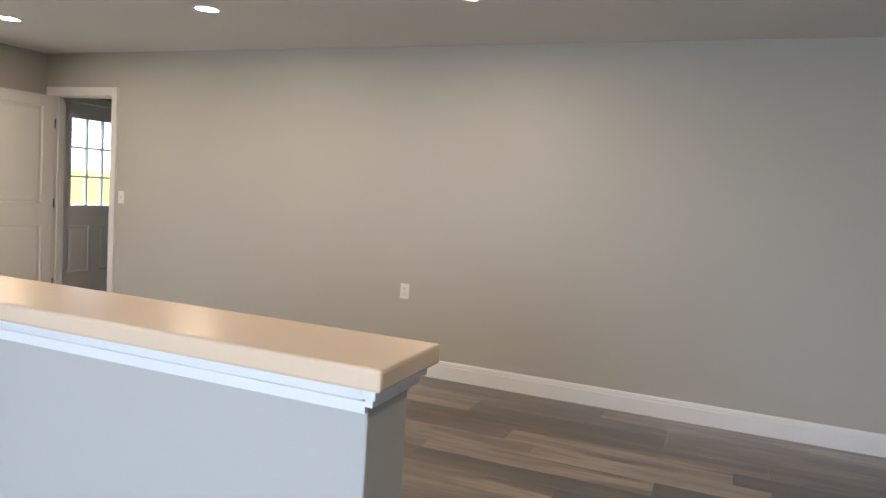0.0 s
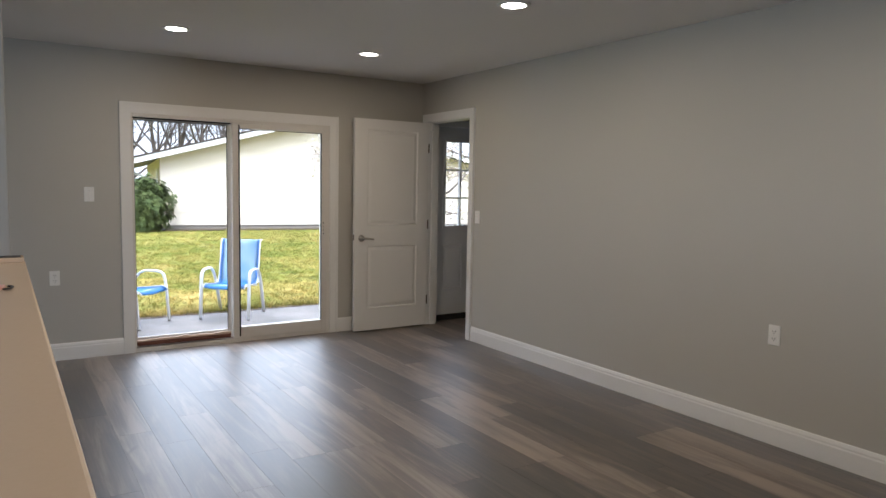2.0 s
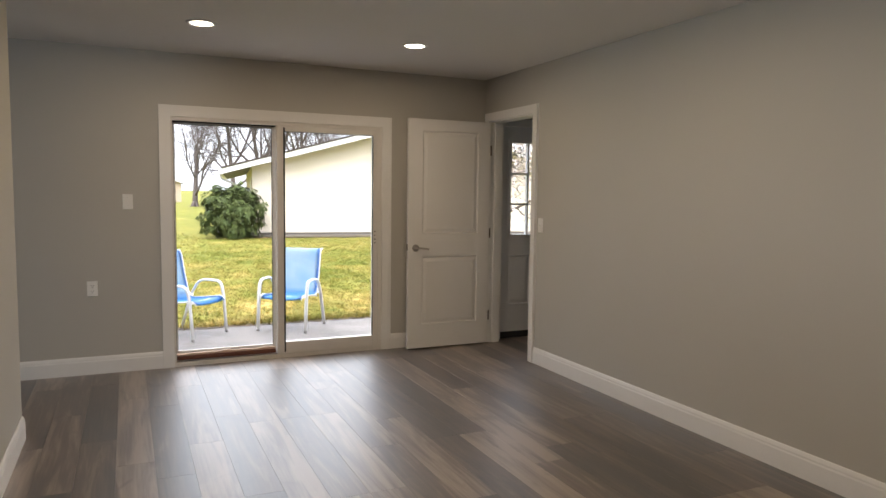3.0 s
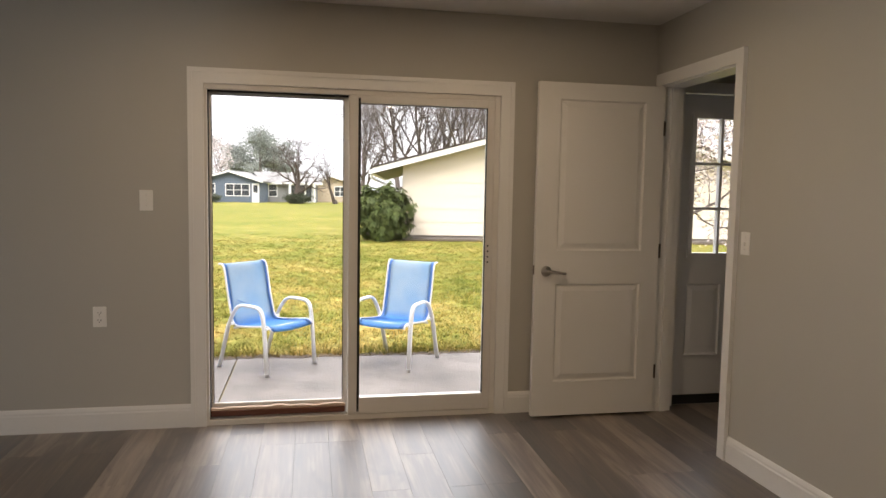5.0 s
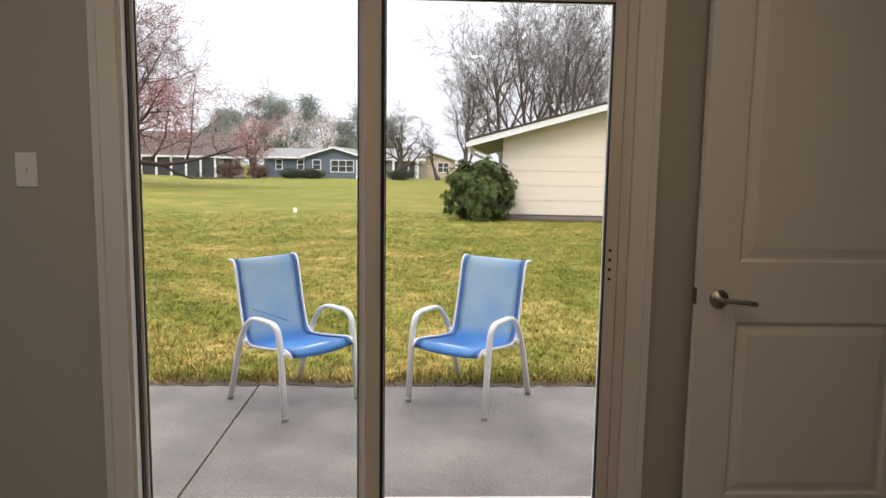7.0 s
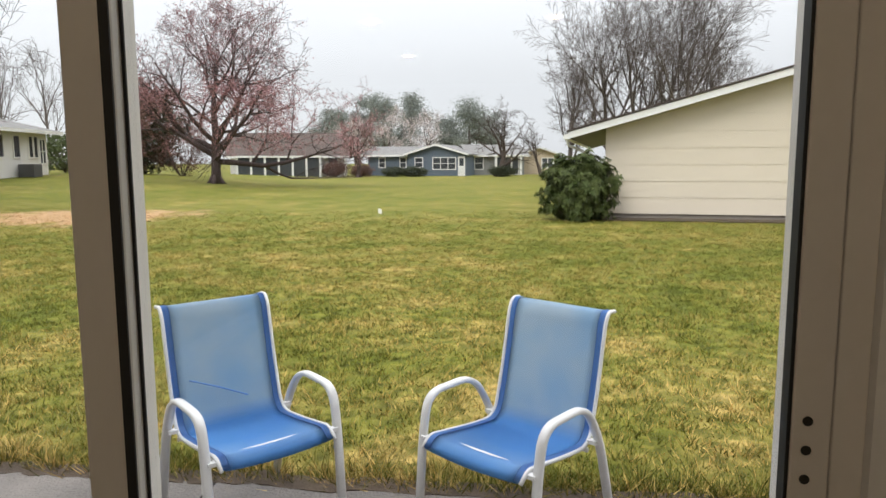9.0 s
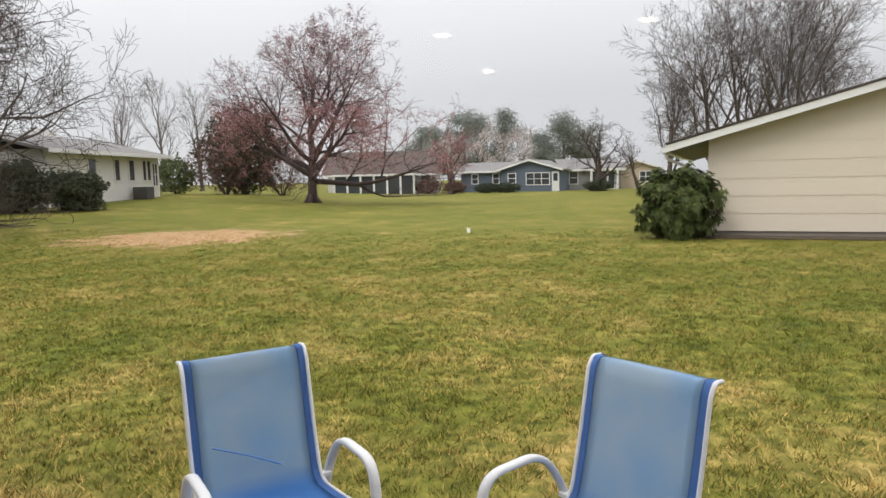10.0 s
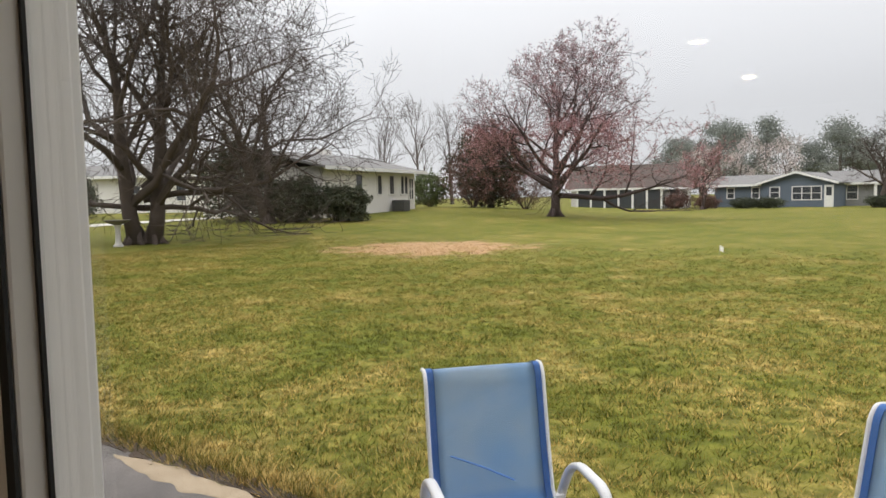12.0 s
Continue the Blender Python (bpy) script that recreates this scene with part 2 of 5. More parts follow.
VINYL = mat("vinyl_window_frame", (0.70, 0.675, 0.64), (0.66, 0.635, 0.60), 0.4, 3, 60, 0.02)
GASKET = mat("black_gasket", (0.015, 0.015, 0.015), rough=0.7)
OLDWOOD = mat("red_brown_wood", (0.16, 0.055, 0.03), (0.09, 0.032, 0.02), 0.6, 6, 90, 0.3, stretch=(1, 0.1, 1))
PALEWOOD = mat("pale_splintered_wood", (0.62, 0.48, 0.38), (0.5, 0.36, 0.27), 0.7, 9, 70, 0.4, stretch=(1, 0.12, 1))
NICKEL = mat("satin_nickel", (0.52, 0.49, 0.45), (0.42, 0.39, 0.36), 0.28, 8, 90, 0.01, metal=1)
HINGE = mat("aged_hinge_metal", (0.22, 0.19, 0.16), (0.14, 0.12, 0.10), 0.4, 9, 90, 0.02, metal=1)
PLATE = mat("white_plastic_plate", (0.80, 0.79, 0.76), (0.78, 0.77, 0.74), 0.3, 6, 60, 0)
DARK = mat("dark_slot", (0.02, 0.018, 0.016), rough=0.6, bump=0)
SCREW = mat("screw_metal", (0.5, 0.5, 0.48), rough=0.35, metal=1, bump=0)
REDP = mat("red_extinguisher_paint", (0.52, 0.02, 0.015), (0.46, 0.016, 0.012), 0.25, 5, 60, 0)
BLACKR = mat("black_rubber", (0.018, 0.018, 0.018), rough=0.55)
PINKCASE = mat("rose_phone_case", (0.62, 0.33, 0.28), (0.56, 0.28, 0.24), 0.35, 5, 50, 0)
CLEAR = glass_mat("window_glass")
LAMPGLOW = lamp_mat("lamp_glow", (1.0, 0.86, 0.66), 9.0)
PLANK = plank_mat()
CONC = mat("concrete", (0.27, 0.238, 0.215), (0.075, 0.066, 0.060), 0.6, 2.6, 70, 1.0)
SAND = mat("pale_sand", (0.50, 0.40, 0.28), (0.38, 0.29, 0.19), 0.95, 14, 120, 0.5)
DIRT = mat("dark_soil", (0.10, 0.07, 0.045), (0.05, 0.035, 0.024), 0.95, 3, 40, 0.8)
LAWN = lawn_mat("lawn")
BLADES = lawn_mat("grass_blades", True)
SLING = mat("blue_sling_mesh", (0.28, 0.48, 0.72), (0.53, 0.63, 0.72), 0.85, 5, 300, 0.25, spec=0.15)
# back paler than seat: light through the mesh put into the colour by height
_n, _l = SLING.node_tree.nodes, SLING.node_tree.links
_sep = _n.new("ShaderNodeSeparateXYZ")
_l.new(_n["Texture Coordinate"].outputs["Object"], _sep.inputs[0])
_lit_back = _n.new("ShaderNodeMapRange")
_lit_back.inputs["From Min"].default_value, _lit_back.inputs["From Max"].default_value = 0.365, 0.43
_l.new(_sep.outputs["Z"], _lit_back.inputs[0])
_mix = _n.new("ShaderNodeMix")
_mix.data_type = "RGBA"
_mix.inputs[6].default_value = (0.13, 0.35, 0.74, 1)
_l.new(_lit_back.outputs[0], _mix.inputs[0])
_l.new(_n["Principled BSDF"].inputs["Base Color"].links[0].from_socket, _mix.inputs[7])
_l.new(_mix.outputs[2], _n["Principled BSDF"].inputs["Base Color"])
SLINGEDGE = mat("dark_blue_hem", (0.09, 0.23, 0.58), (0.12, 0.27, 0.6), 0.7, 5, 300, 0.2)
CHAIRW = mat("white_powder_coat", (0.76, 0.76, 0.77), (0.68, 0.68, 0.69), 0.35, 6, 90, 0.02)
FOOT = mat("grey_foot_cap", (0.35, 0.34, 0.34), rough=0.6)
CREAMS = mat("cream_siding", (0.70, 0.62, 0.51), (0.66, 0.585, 0.48), 0.7, 0.8, 40, 0.1, objrand=0.02)
WHITES = mat("white_siding", (0.74, 0.72, 0.69), (0.68, 0.66, 0.63), 0.7, 0.6, 30, 0.1)
BLUES = mat("blue_grey_siding", (0.115, 0.145, 0.19), (0.10, 0.125, 0.165), 0.7, 0.6, 30, 0.1)
GREYS = mat("grey_siding", (0.26, 0.26, 0.26), (0.22, 0.22, 0.22), 0.7, 0.6, 30, 0.1)
TANS = mat("tan_siding", (0.52, 0.42, 0.31), (0.48, 0.39, 0.29), 0.7, 0.6, 30, 0.1)
SHINGLE = mat("grey_shingle", (0.22, 0.215, 0.21), (0.16, 0.155, 0.15), 0.9, 2, 18, 0.4)
BROWNSH = mat("brown_shingle", (0.10, 0.075, 0.065), (0.07, 0.052, 0.045), 0.9, 2, 18, 0.4)
PANE = mat("dark_pane", (0.045, 0.05, 0.06), (0.06, 0.065, 0.075), 0.08, 0.8, 5, 0)
BLOCK = mat("foundation_block", (0.33, 0.29, 0.25), (0.25, 0.22, 0.19), 0.9, 2, 25, 0.4)
BARK = mat("dark_bark", (0.10, 0.075, 0.062), (0.055, 0.042, 0.036), 0.95, 3, 25, 0.8)
GREYBARK = mat("grey_bark", (0.155, 0.125, 0.115), (0.10, 0.082, 0.076), 0.95, 3, 25, 0.6)
REDBARK = mat("reddish_bark", (0.085, 0.058, 0.054), (0.05, 0.034, 0.032), 0.95, 3, 25, 0.6)
BLOSSOM = mat("pink_blossom", (0.48, 0.26, 0.27), (0.33, 0.16, 0.165), 0.8, 3, 30, 0, island=0.3)
WHITEB = mat("white_blossom", (0.72, 0.66, 0.64), (0.6, 0.5, 0.48), 0.8, 3, 30, 0, island=0.25)
DARKRED = mat("dark_red_buds", (0.20, 0.10, 0.082), (0.11, 0.062, 0.05), 0.85, 3, 30, 0, island=0.35)
RHODO = mat("rhododendron_leaf", (0.030, 0.052, 0.012), (0.085, 0.10, 0.024), 0.6, 5, 30, 0, spec=0.2, island=0.45)
HEDGE = mat("hedge_leaf", (0.032, 0.046, 0.022), (0.055, 0.062, 0.03), 0.75, 3, 30, 0, island=0.4)
LIGHTG = mat("light_green_leaf", (0.10, 0.13, 0.035), (0.07, 0.10, 0.03), 0.7, 3, 30, 0, island=0.35)
# distance haze is put into the needles' pale grey colour
HAZY_PINE = mat("haze_pale_needles", (0.27, 0.29, 0.265), (0.21, 0.23, 0.21), 0.85, 3, 30, 0, island=0.3)
STONE = mat("pale_cast_stone", (0.62, 0.60, 0.56), (0.5, 0.48, 0.44), 0.8, 5, 40, 0.3)
FLAGW = mat("white_marker_flag", (0.8, 0.8, 0.76), rough=0.7)
DUST = mat("grey_unit_metal", (0.07, 0.07, 0.07), (0.05, 0.05, 0.05), 0.6, 5, 40, 0)


# ---- mesh helpers ----
def add_box(bm, x0, y0, z0, x1, y1, z1, bevel=0.0):
    g = bmesh.ops.create_cube(bm, size=1.0)
    bmesh.ops.scale(bm, vec=(x1 - x0, y1 - y0, z1 - z0), verts=g["verts"])
    bmesh.ops.translate(bm, vec=((x0 + x1) / 2, (y0 + y1) / 2, (z0 + z1) / 2), verts=g["verts"])
    if bevel:
        ed = {e for v in g["verts"] for e in v.link_edges}
        bmesh.ops.bevel(bm, geom=list(ed), offset=bevel, segments=2, affect="EDGES", profile=0.5)
    return bm


def boxes(*bs, bevel=0.0):
    bm = bmesh.new()
    for b in bs:
        add_box(bm, *b, bevel=bevel)
    return bm


def extrude_profile(pts, length, axis="x"):
    """A closed profile drawn out along an axis. Points are (depth, height)."""
    bm = bmesh.new()
    rows = []
    for s in (0.0, length):
        rows.append([bm.verts.new((s, a, b) if axis == "x" else (a, s, b)) for a, b in pts])
    n = len(pts)
    for i in range(n):
        bm.faces.new((rows[0][i], rows[0][(i + 1) % n], rows[1][(i + 1) % n], rows[1][i]))
    bm.faces.new(rows[0])
    bm.faces.new(rows[1][::-1])
    bmesh.ops.recalc_face_normals(bm, faces=bm.faces)
    return bm


def lathe(profile, n=24, ends=True):
    bm = bmesh.new()
    rings = [[bm.verts.new((r * math.cos(2 * math.pi * i / n), r * math.sin(2 * math.pi * i / n), z)) for i in range(n)] for r, z in profile]
    for a, b in zip(rings, rings[1:]):
        for i in range(n):
            bm.faces.new((a[i], a[(i + 1) % n], b[(i + 1) % n], b[i]))
    if ends:
        bm.faces.new(rings[0][::-1])
        bm.faces.new(rings[-1])
    return bm


def tube_geo(verts, faces, pts, radii, sides):
    """Add a tapered tube along pts to the lists."""
    base = len(verts)
    prev = None
    n = len(pts)
    for i, p in enumerate(pts):
        d = (pts[min(i + 1, n - 1)] - pts[max(i - 1, 0)])
        d = d.normalized() if d.length > 1e-9 else Vector((0, 0, 1))
        ref = prev if prev is not None else (Vector((1, 0, 0)) if abs(d.x) < 0.8 else Vector((0, 1, 0)))
        u = (ref - d * ref.dot(d))
        u = u.normalized() if u.length > 1e-6 else d.orthogonal().normalized()
        prev = u
        v = d.cross(u)
        for k in range(sides):
            a = 2 * math.pi * k / sides
            verts.append(p + (u * math.cos(a) + v * math.sin(a)) * radii[i])
    for i in range(n - 1):
        for k in range(sides):
            a, b = base + i * sides + k, base + i * sides + (k + 1) % sides
            faces.append((a, b, b + sides, a + sides))
    faces.append(tuple(base + k for k in range(sides))[::-1])
    faces.append(tuple(base + (n - 1) * sides + k for k in range(sides)))


def pipe(pts, r, sides=10, flat=1.0):
    vs, fs = [], []
    pts = [Vector(p) for p in pts]
    tube_geo(vs, fs, pts, [r] * len(pts), sides)
    bm = bmesh.new()
    bv = [bm.verts.new(v) for v in vs]
    for f in fs:
        bm.faces.new([bv[i] for i in f])
    return bm


def strap(pts, wide, deep):
    """A flattened tube along pts, wide across y."""
    pts = [Vector(p) for p in pts]
    bm = bmesh.new()
    rings = []
    for i, p in enumerate(pts):
        d = (pts[min(i + 1, len(pts) - 1)] - pts[max(i - 1, 0)]).normalized()
        n_ = d.cross(Vector((0, 1, 0))).normalized()
        ring = []
        for k in range(12):
            a = 2 * math.pi * k / 12
            cx, cy = math.cos(a), math.sin(a)
            sq = (abs(cx) ** 4 + abs(cy) ** 4) ** -0.25
            ring.append(bm.verts.new(p + Vector((0, 1, 0)) * cx * sq * wide + n_ * cy * sq * deep))
        rings.append(ring)
    for a, b in zip(rings, rings[1:]):
        for k in range(12):
            bm.faces.new((a[k], a[(k + 1) % 12], b[(k + 1) % 12], b[k]))
    bm.faces.new(rings[0][::-1])
    bm.faces.new(rings[-1])
    bmesh.ops.recalc_face_normals(bm, faces=bm.faces)
    return bm


def rounded(pts, cut=0.06, steps=5):
    """Round the inner corners of a polyline."""
    pts = [Vector(p) for p in pts]
    out = [pts[0]]
    for a, b, c in zip(pts, pts[1:], pts[2:]):
        r = min(cut, (a - b).length * 0.45, (c - b).length * 0.45)
        p0, p1 = b + (a - b).normalized() * r, b + (c - b).normalized() * r
        for i in range(steps + 1):
            t = i / steps
            out.append(p0 * (1 - t) ** 2 + b * 2 * t * (1 - t) + p1 * t * t)
    out.append(pts[-1])
    return out


def pane_box(x0, y0, z0, x1, y1, z1, room="x"):
    """A sheet of glass whose two large faces both look into the room."""
    bm = boxes((x0, y0, z0, x1, y1, z1))
    bm.normal_update()
    bmesh.ops.reverse_faces(bm, faces=[f for f in bm.faces if (f.normal.x if room == "x" else f.normal.y) < -0.5])
    return bm


def link(name, bm, material, smooth=False):
    me = bpy.data.meshes.new(name)
    bm.to_mesh(me)
    bm.free()
    if smooth:
        for p in me.polygons:
            p.use_smooth = True
    me.materials.append(material)
    return new(name, me)


def raw(name, verts, faces, material, smooth=False):
    me = bpy.data.meshes.new(name)
    me.from_pydata([tuple(v) for v in verts], [], faces)
    me.materials.append(material)
    if smooth:
        me.polygons.foreach_set("use_smooth", [True] * len(me.polygons))
    return new(name, me)


def part(name, bm, material, parent, label="", smooth=False):
    ob = link(name, bm, material, smooth)
    ob.parent = parent
    if label:
        ob["label"] = label
    return ob


def structure(name, bm, material, label, category):
    return tagged(link(name, bm, material), label, category, kind="structure")


def thing(name, label, category, m=None, group=""):
    e = new(name)
    e.empty_display_size = 0.1
    if m is not None:
        e.matrix_world = m
    return tagged(e, label, category, group)


# ---- plan ----
WX, NY = -6.14, 4.74             # faces of the west and north walls
T = 0.13
EX, SY = 3.2, -2.6               # east and south walls
ANY_, AEX = 6.9, -3.9            # side room behind the north wall: far wall, east wall
SLX0, SLX1, SLT = 1.985, 3.715, 1.975    # sliding door opening: y, y, top
DX0, DX1, DT = -6.055, -5.265, 2.08       # doorway in the north wall
XD0, XD1, XDT = 4.92, 5.76, 2.06         # outside door of the side room

# ---- walls ----
structure("wall_west", boxes(
    (WX - T, SY - T, -0.12, WX, SLX0, CEIL), (WX - T, SLX0, SLT, WX, SLX1, CEIL), (WX - T, SLX0, -0.12, WX, SLX1, -0.005),
    (WX - T, SLX1, -0.12, WX, XD0, CEIL), (WX - T, XD0, XDT, WX, XD1, CEIL), (WX - T, XD0, -0.12, WX, XD1, -0.005),
    (WX - T, XD1, -0.12, WX, ANY_ + T, CEIL)), WALL, "grey painted wall round the sliding glass door", "wall")
structure("wall_north", boxes(
    (WX + 0.001, NY, 0.0, DX0, NY + T, CEIL), (DX0, NY, DT, DX1, NY + T, CEIL), (DX1, NY, 0.0, EX, NY + T, CEIL)), WALL,
    "long plain grey painted wall with a doorway", "wall")
structure("wall_east", boxes((EX, SY, 0.0, EX + T, NY + T, CEIL)), WALL, "plain grey painted wall", "wall")
structure("wall_south", boxes(
    (WX, SY - T, 0.0, -1.7, SY, CEIL), (0.3, SY - T, 0.0, EX + T, SY, CEIL), (-1.7, SY - T, 0.0, 0.3, SY, 0.75),
    (-1.7, SY - T, 2.05, 0.3, SY, CEIL)), WALL, "plain grey painted wall with a window", "wall")
structure("wall_stub", boxes((-4.75, 0.955, 0.0, -3.04, 1.105, CEIL), bevel=0.004), WALL, "full height grey wall at the end of the half wall", "wall")
structure("wall_side_room_north", boxes((WX, ANY_, 0.0, AEX + T, ANY_ + T, CEIL)), WALL, "grey wall of the side room", "wall")
structure("wall_side_room_east", boxes((AEX, NY + T, 0.0, AEX + T, ANY_, CEIL)), WALL, "grey wall of the side room", "wall")
structure("ceiling", boxes((WX - T, SY - T, CEIL, EX + T, ANY_ + T, CEIL + 0.1)), CEILM, "smooth white painted ceiling", "ceiling")
structure("floor_slab", boxes((WX - T + 0.002, SY - T, -0.11, EX + T, ANY_ + T, -0.008)), DARK, "dark subfloor under the planks", "floor")
structure("roof", boxes((WX - 0.55, SY - 0.6, CEIL + 0.1, EX + 0.6, ANY_ + 0.6, CEIL + 0.25)), SHINGLE, "flat roof slab with short eaves", "roof")

# half wall with its cap and moulding
structure("half_wall", boxes((-3.045, 0.955, 0.0, -0.50, 1.105, 1.05), bevel=0.003), WALL, "waist-high grey painted half wall", "half wall")
tagged(link("half_wall_cap", boxes((-3.05, 0.915, 1.083, -0.46, 1.15, 1.12), bevel=0.006), CAPM),
                "cream laminate cap along the top of the half wall", "ledge")
prof = [(0, -0.012), (0.010, -0.012), (0.012, 0.008), (0.022, 0.014), (0.026, 0.028), (0.026, 0.034), (0.0, 0.034)]
ms = structure("trim_half_wall_south", extrude_profile([(-a, b) for a, b in prof], 2.545), TRIM, "white moulding under the cap", "trim")
ms.matrix_world = pose(-3.045, 0.955, 1.0495)
mn = structure("trim_half_wall_north", extrude_profile(prof, 2.545), TRIM, "white moulding under the cap", "trim")
mn.matrix_world = pose(-3.045, 1.105, 1.0495)
structure("trim_half_wall_end", boxes((-0.50, 0.931, 1.0655, -0.476, 1.129, 1.083), (-0.50, 0.943, 1.0495, -0.486, 1.117, 1.0655)), TRIM,
                "white moulding under the cap's end", "trim")

# baseboards
BB = [(0, 0), (0.015, 0), (0.015, 0.098), (0.012, 0.106), (0.012, 0.116), (0.008, 0.128), (0.004, 0.135), (0, 0.135)]


def baseboard(x, y, rz, length):
    ob = structure("baseboard", extrude_profile([(-a, b) for a, b in BB], length), TRIM, "white moulded baseboard along the wall", "baseboard")
    ob.matrix_world = pose(x, y, 0.0, 0, 0, rz)


baseboard(DX1 + 0.066, NY, 0, EX - DX1 - 0.07)
baseboard(WX, SY, 90, 1.90 - SY)
baseboard(WX, 3.80, 90, NY - 3.80 - 0.002)
baseboard(-4.75, 0.955, 0, 4.25)
baseboard(-0.50, 1.105, 180, 4.25)
baseboard(-0.50, 0.955, 90, 0.15)
baseboard(-3.04 - 1.71, 1.105, 270, 0.15)
baseboard(WX, NY + T, 90, XD0 - NY - T - 0.06)
baseboard(WX, XD1 + 0.06, 90, ANY_ - XD1 - 0.06)

# casing of the sliding door
CP = 0.018
structure("trim_sliding_door", boxes(
    (WX, 1.90, 0.0, WX + CP, SLX0, 2.06), (WX, SLX1, 0.0, WX + CP, 3.80, 2.06), (WX, SLX0, SLT, WX + CP, SLX1, 2.06),
    (WX + CP, 1.90, 0.0, WX + CP + 0.006, 1.925, 2.06), (WX + CP, 3.775, 0.0, WX + CP + 0.006, 3.80, 2.06), (WX + CP, 1.925, 2.035, WX + CP + 0.006, 3.775, 2.06)),
    TRIM, "white painted casing round the sliding door", "trim")
# casing and jamb of the doorway
structure("trim_doorway", boxes(
    (DX1 - 0.008, NY - 0.018, 0.0, DX1 + 0.06, NY, DT + 0.065), (DX0 - 0.06, NY - 0.018, 0.0, DX0 + 0.008, NY, DT + 0.065),
    (DX0 + 0.008, NY - 0.018, DT - 0.008, DX1 - 0.008, NY, DT + 0.065),
    (DX1 + 0.045, NY - 0.023, 0.0, DX1 + 0.06, NY - 0.018, DT + 0.065),
    (DX0, NY, 0.0, DX0 + 0.018, NY + T, DT), (DX1 - 0.018, NY, 0.0, DX1, NY + T, DT), (DX0 + 0.018, NY, DT - 0.018, DX1 - 0.018, NY + T, DT),
    (DX0 + 0.018, NY + 0.05, 0.0, DX0 + 0.03, NY + 0.09, DT - 0.018), (DX1 - 0.03, NY + 0.05, 0.0, DX1 - 0.018, NY + 0.09, DT - 0.018)),
    TRIM, "white painted casing and jamb of the doorway", "trim")
structure("trim_outside_door", boxes(
    (WX, XD0 - 0.06, 0.0, WX + 0.016, XD0 + 0.012, XDT + 0.06), (WX, XD1 - 0.012, 0.0, WX + 0.016, XD1 + 0.06, XDT + 0.06),
    (WX, XD0 + 0.012, XDT - 0.012, WX + 0.016, XD1 - 0.012, XDT + 0.06)), TRIM, "white casing round the outside door", "trim")

# ---- sliding glass door ----
slider = thing("sliding_door", "white vinyl sliding glass door with two large panes, closed", "sliding door", pose(WX, 0, 0))
slider["kind"] = "structure"
slider.name = "door_1"
# outer frame: head, jambs, sill
part("frame", boxes((-0.12, SLX0, 0.0, 0.004, 2.0, SLT), (-0.12, 3.68, 0.0, 0.004, SLX1, SLT), (-0.12, 2.0, 1.945, 0.004, 3.68, SLT),
                    (-0.12, 2.0, -0.004, 0.004, 3.68, 0.032), (-0.0598, 2.0, 0.032, -0.0572, 3.68, 0.045), (-0.118, 2.0, 0.032, -0.11, 3.68, 0.09), bevel=0.002), VINYL, slider)


def sash(name, y0, y1, z0, z1, x0, x1, sw0, sw1, top, bot, glass):
    s = part(name, boxes((x0, y0, z0, x1, y0 + sw0, z1), (x0, y1 - sw1, z0, x1, y1, z1), (x0, y0 + sw0, z1 - top, x1, y1 - sw1, z1),
                         (x0, y0 + sw0, z0, x1, y1 - sw1, z0 + bot), bevel=0.003), VINYL, slider)
    xm = glass
    g = part("pane", pane_box(xm - 0.003, y0 + sw0 - 0.006, z0 + bot - 0.006, xm + 0.003, y1 - sw1 + 0.006, z1 - top + 0.006), CLEAR, s)
    g.visible_shadow = False
    part("gasket", boxes((glass + 0.003, y0 + sw0, z0 + bot, x1 - 0.018, y0 + sw0 + 0.004, z1 - top), (glass + 0.003, y1 - sw1 - 0.004, z0 + bot, x1 - 0.001, y1 - sw1, z1 - top),
                         (glass + 0.003, y0 + sw0 + 0.004, z1 - top - 0.004, glass + 0.012, y1 - sw1 - 0.004, z1 - top)), GASKET, s)
    return s


right_sash = sash("sliding_panel", 2.80, 3.678, 0.034, 1.944, -0.046, 0.008, 0.066, 0.043, 0.045, 0.10, -0.016)
sash("fixed_panel", 2.002, 2.812, 0.05, 1.944, -0.082, -0.0605, 0.012, 0.04, 0.02, 0.062, -0.071)
part("stile_seal", boxes((0.0085, 2.853, 0.05, 0.0115, 2.8655, 1.93)), GASKET, right_sash, "black rubber seal")
part("black_weatherstrip", boxes((-0.055, 2.0005, 0.04, -0.030, 2.005, 1.944), (-0.055, 2.005, 1.936, -0.030, 2.797, 1.9445)), GASKET, slider)
for i in range(4):
    hole = lathe([(0.0005, 0.0), (0.0055, 0.0), (0.0055, 0.002), (0.0005, 0.002)], 12)
    bmesh.ops.transform(hole, matrix=pose(0.0075, 3.652, 1.061 - i * 0.0335, 0, 90, 0), verts=hole.verts)
    part("lock_hole", hole, DARK, slider, "dark round hole for the missing lock")
# strips lying in the empty track
tagged(link("track_board", boxes((WX - 0.044, 2.006, 0.046, WX - 0.012, 2.785, 0.080), bevel=0.004), OLDWOOD),
               "red-brown wooden strip lying in the sliding door's track", "wood strip")
bm = bmesh.new()
add_box(bm, WX - 0.046, 2.006, 0.0805, WX - 0.018, 2.785, 0.092)
bmesh.ops.subdivide_edges(bm, edges=[e for e in bm.edges if abs(e.verts[0].co.y - e.verts[1].co.y) > 0.1], cuts=40)
for v in bm.verts:
    if v.co.z > 0.085:
        v.co.z += 0.010 * noise.noise((v.co.y * 9, 0, 0)) + 0.004
        v.co.x += 0.006 * noise.noise((v.co.y * 14, 4, 0))
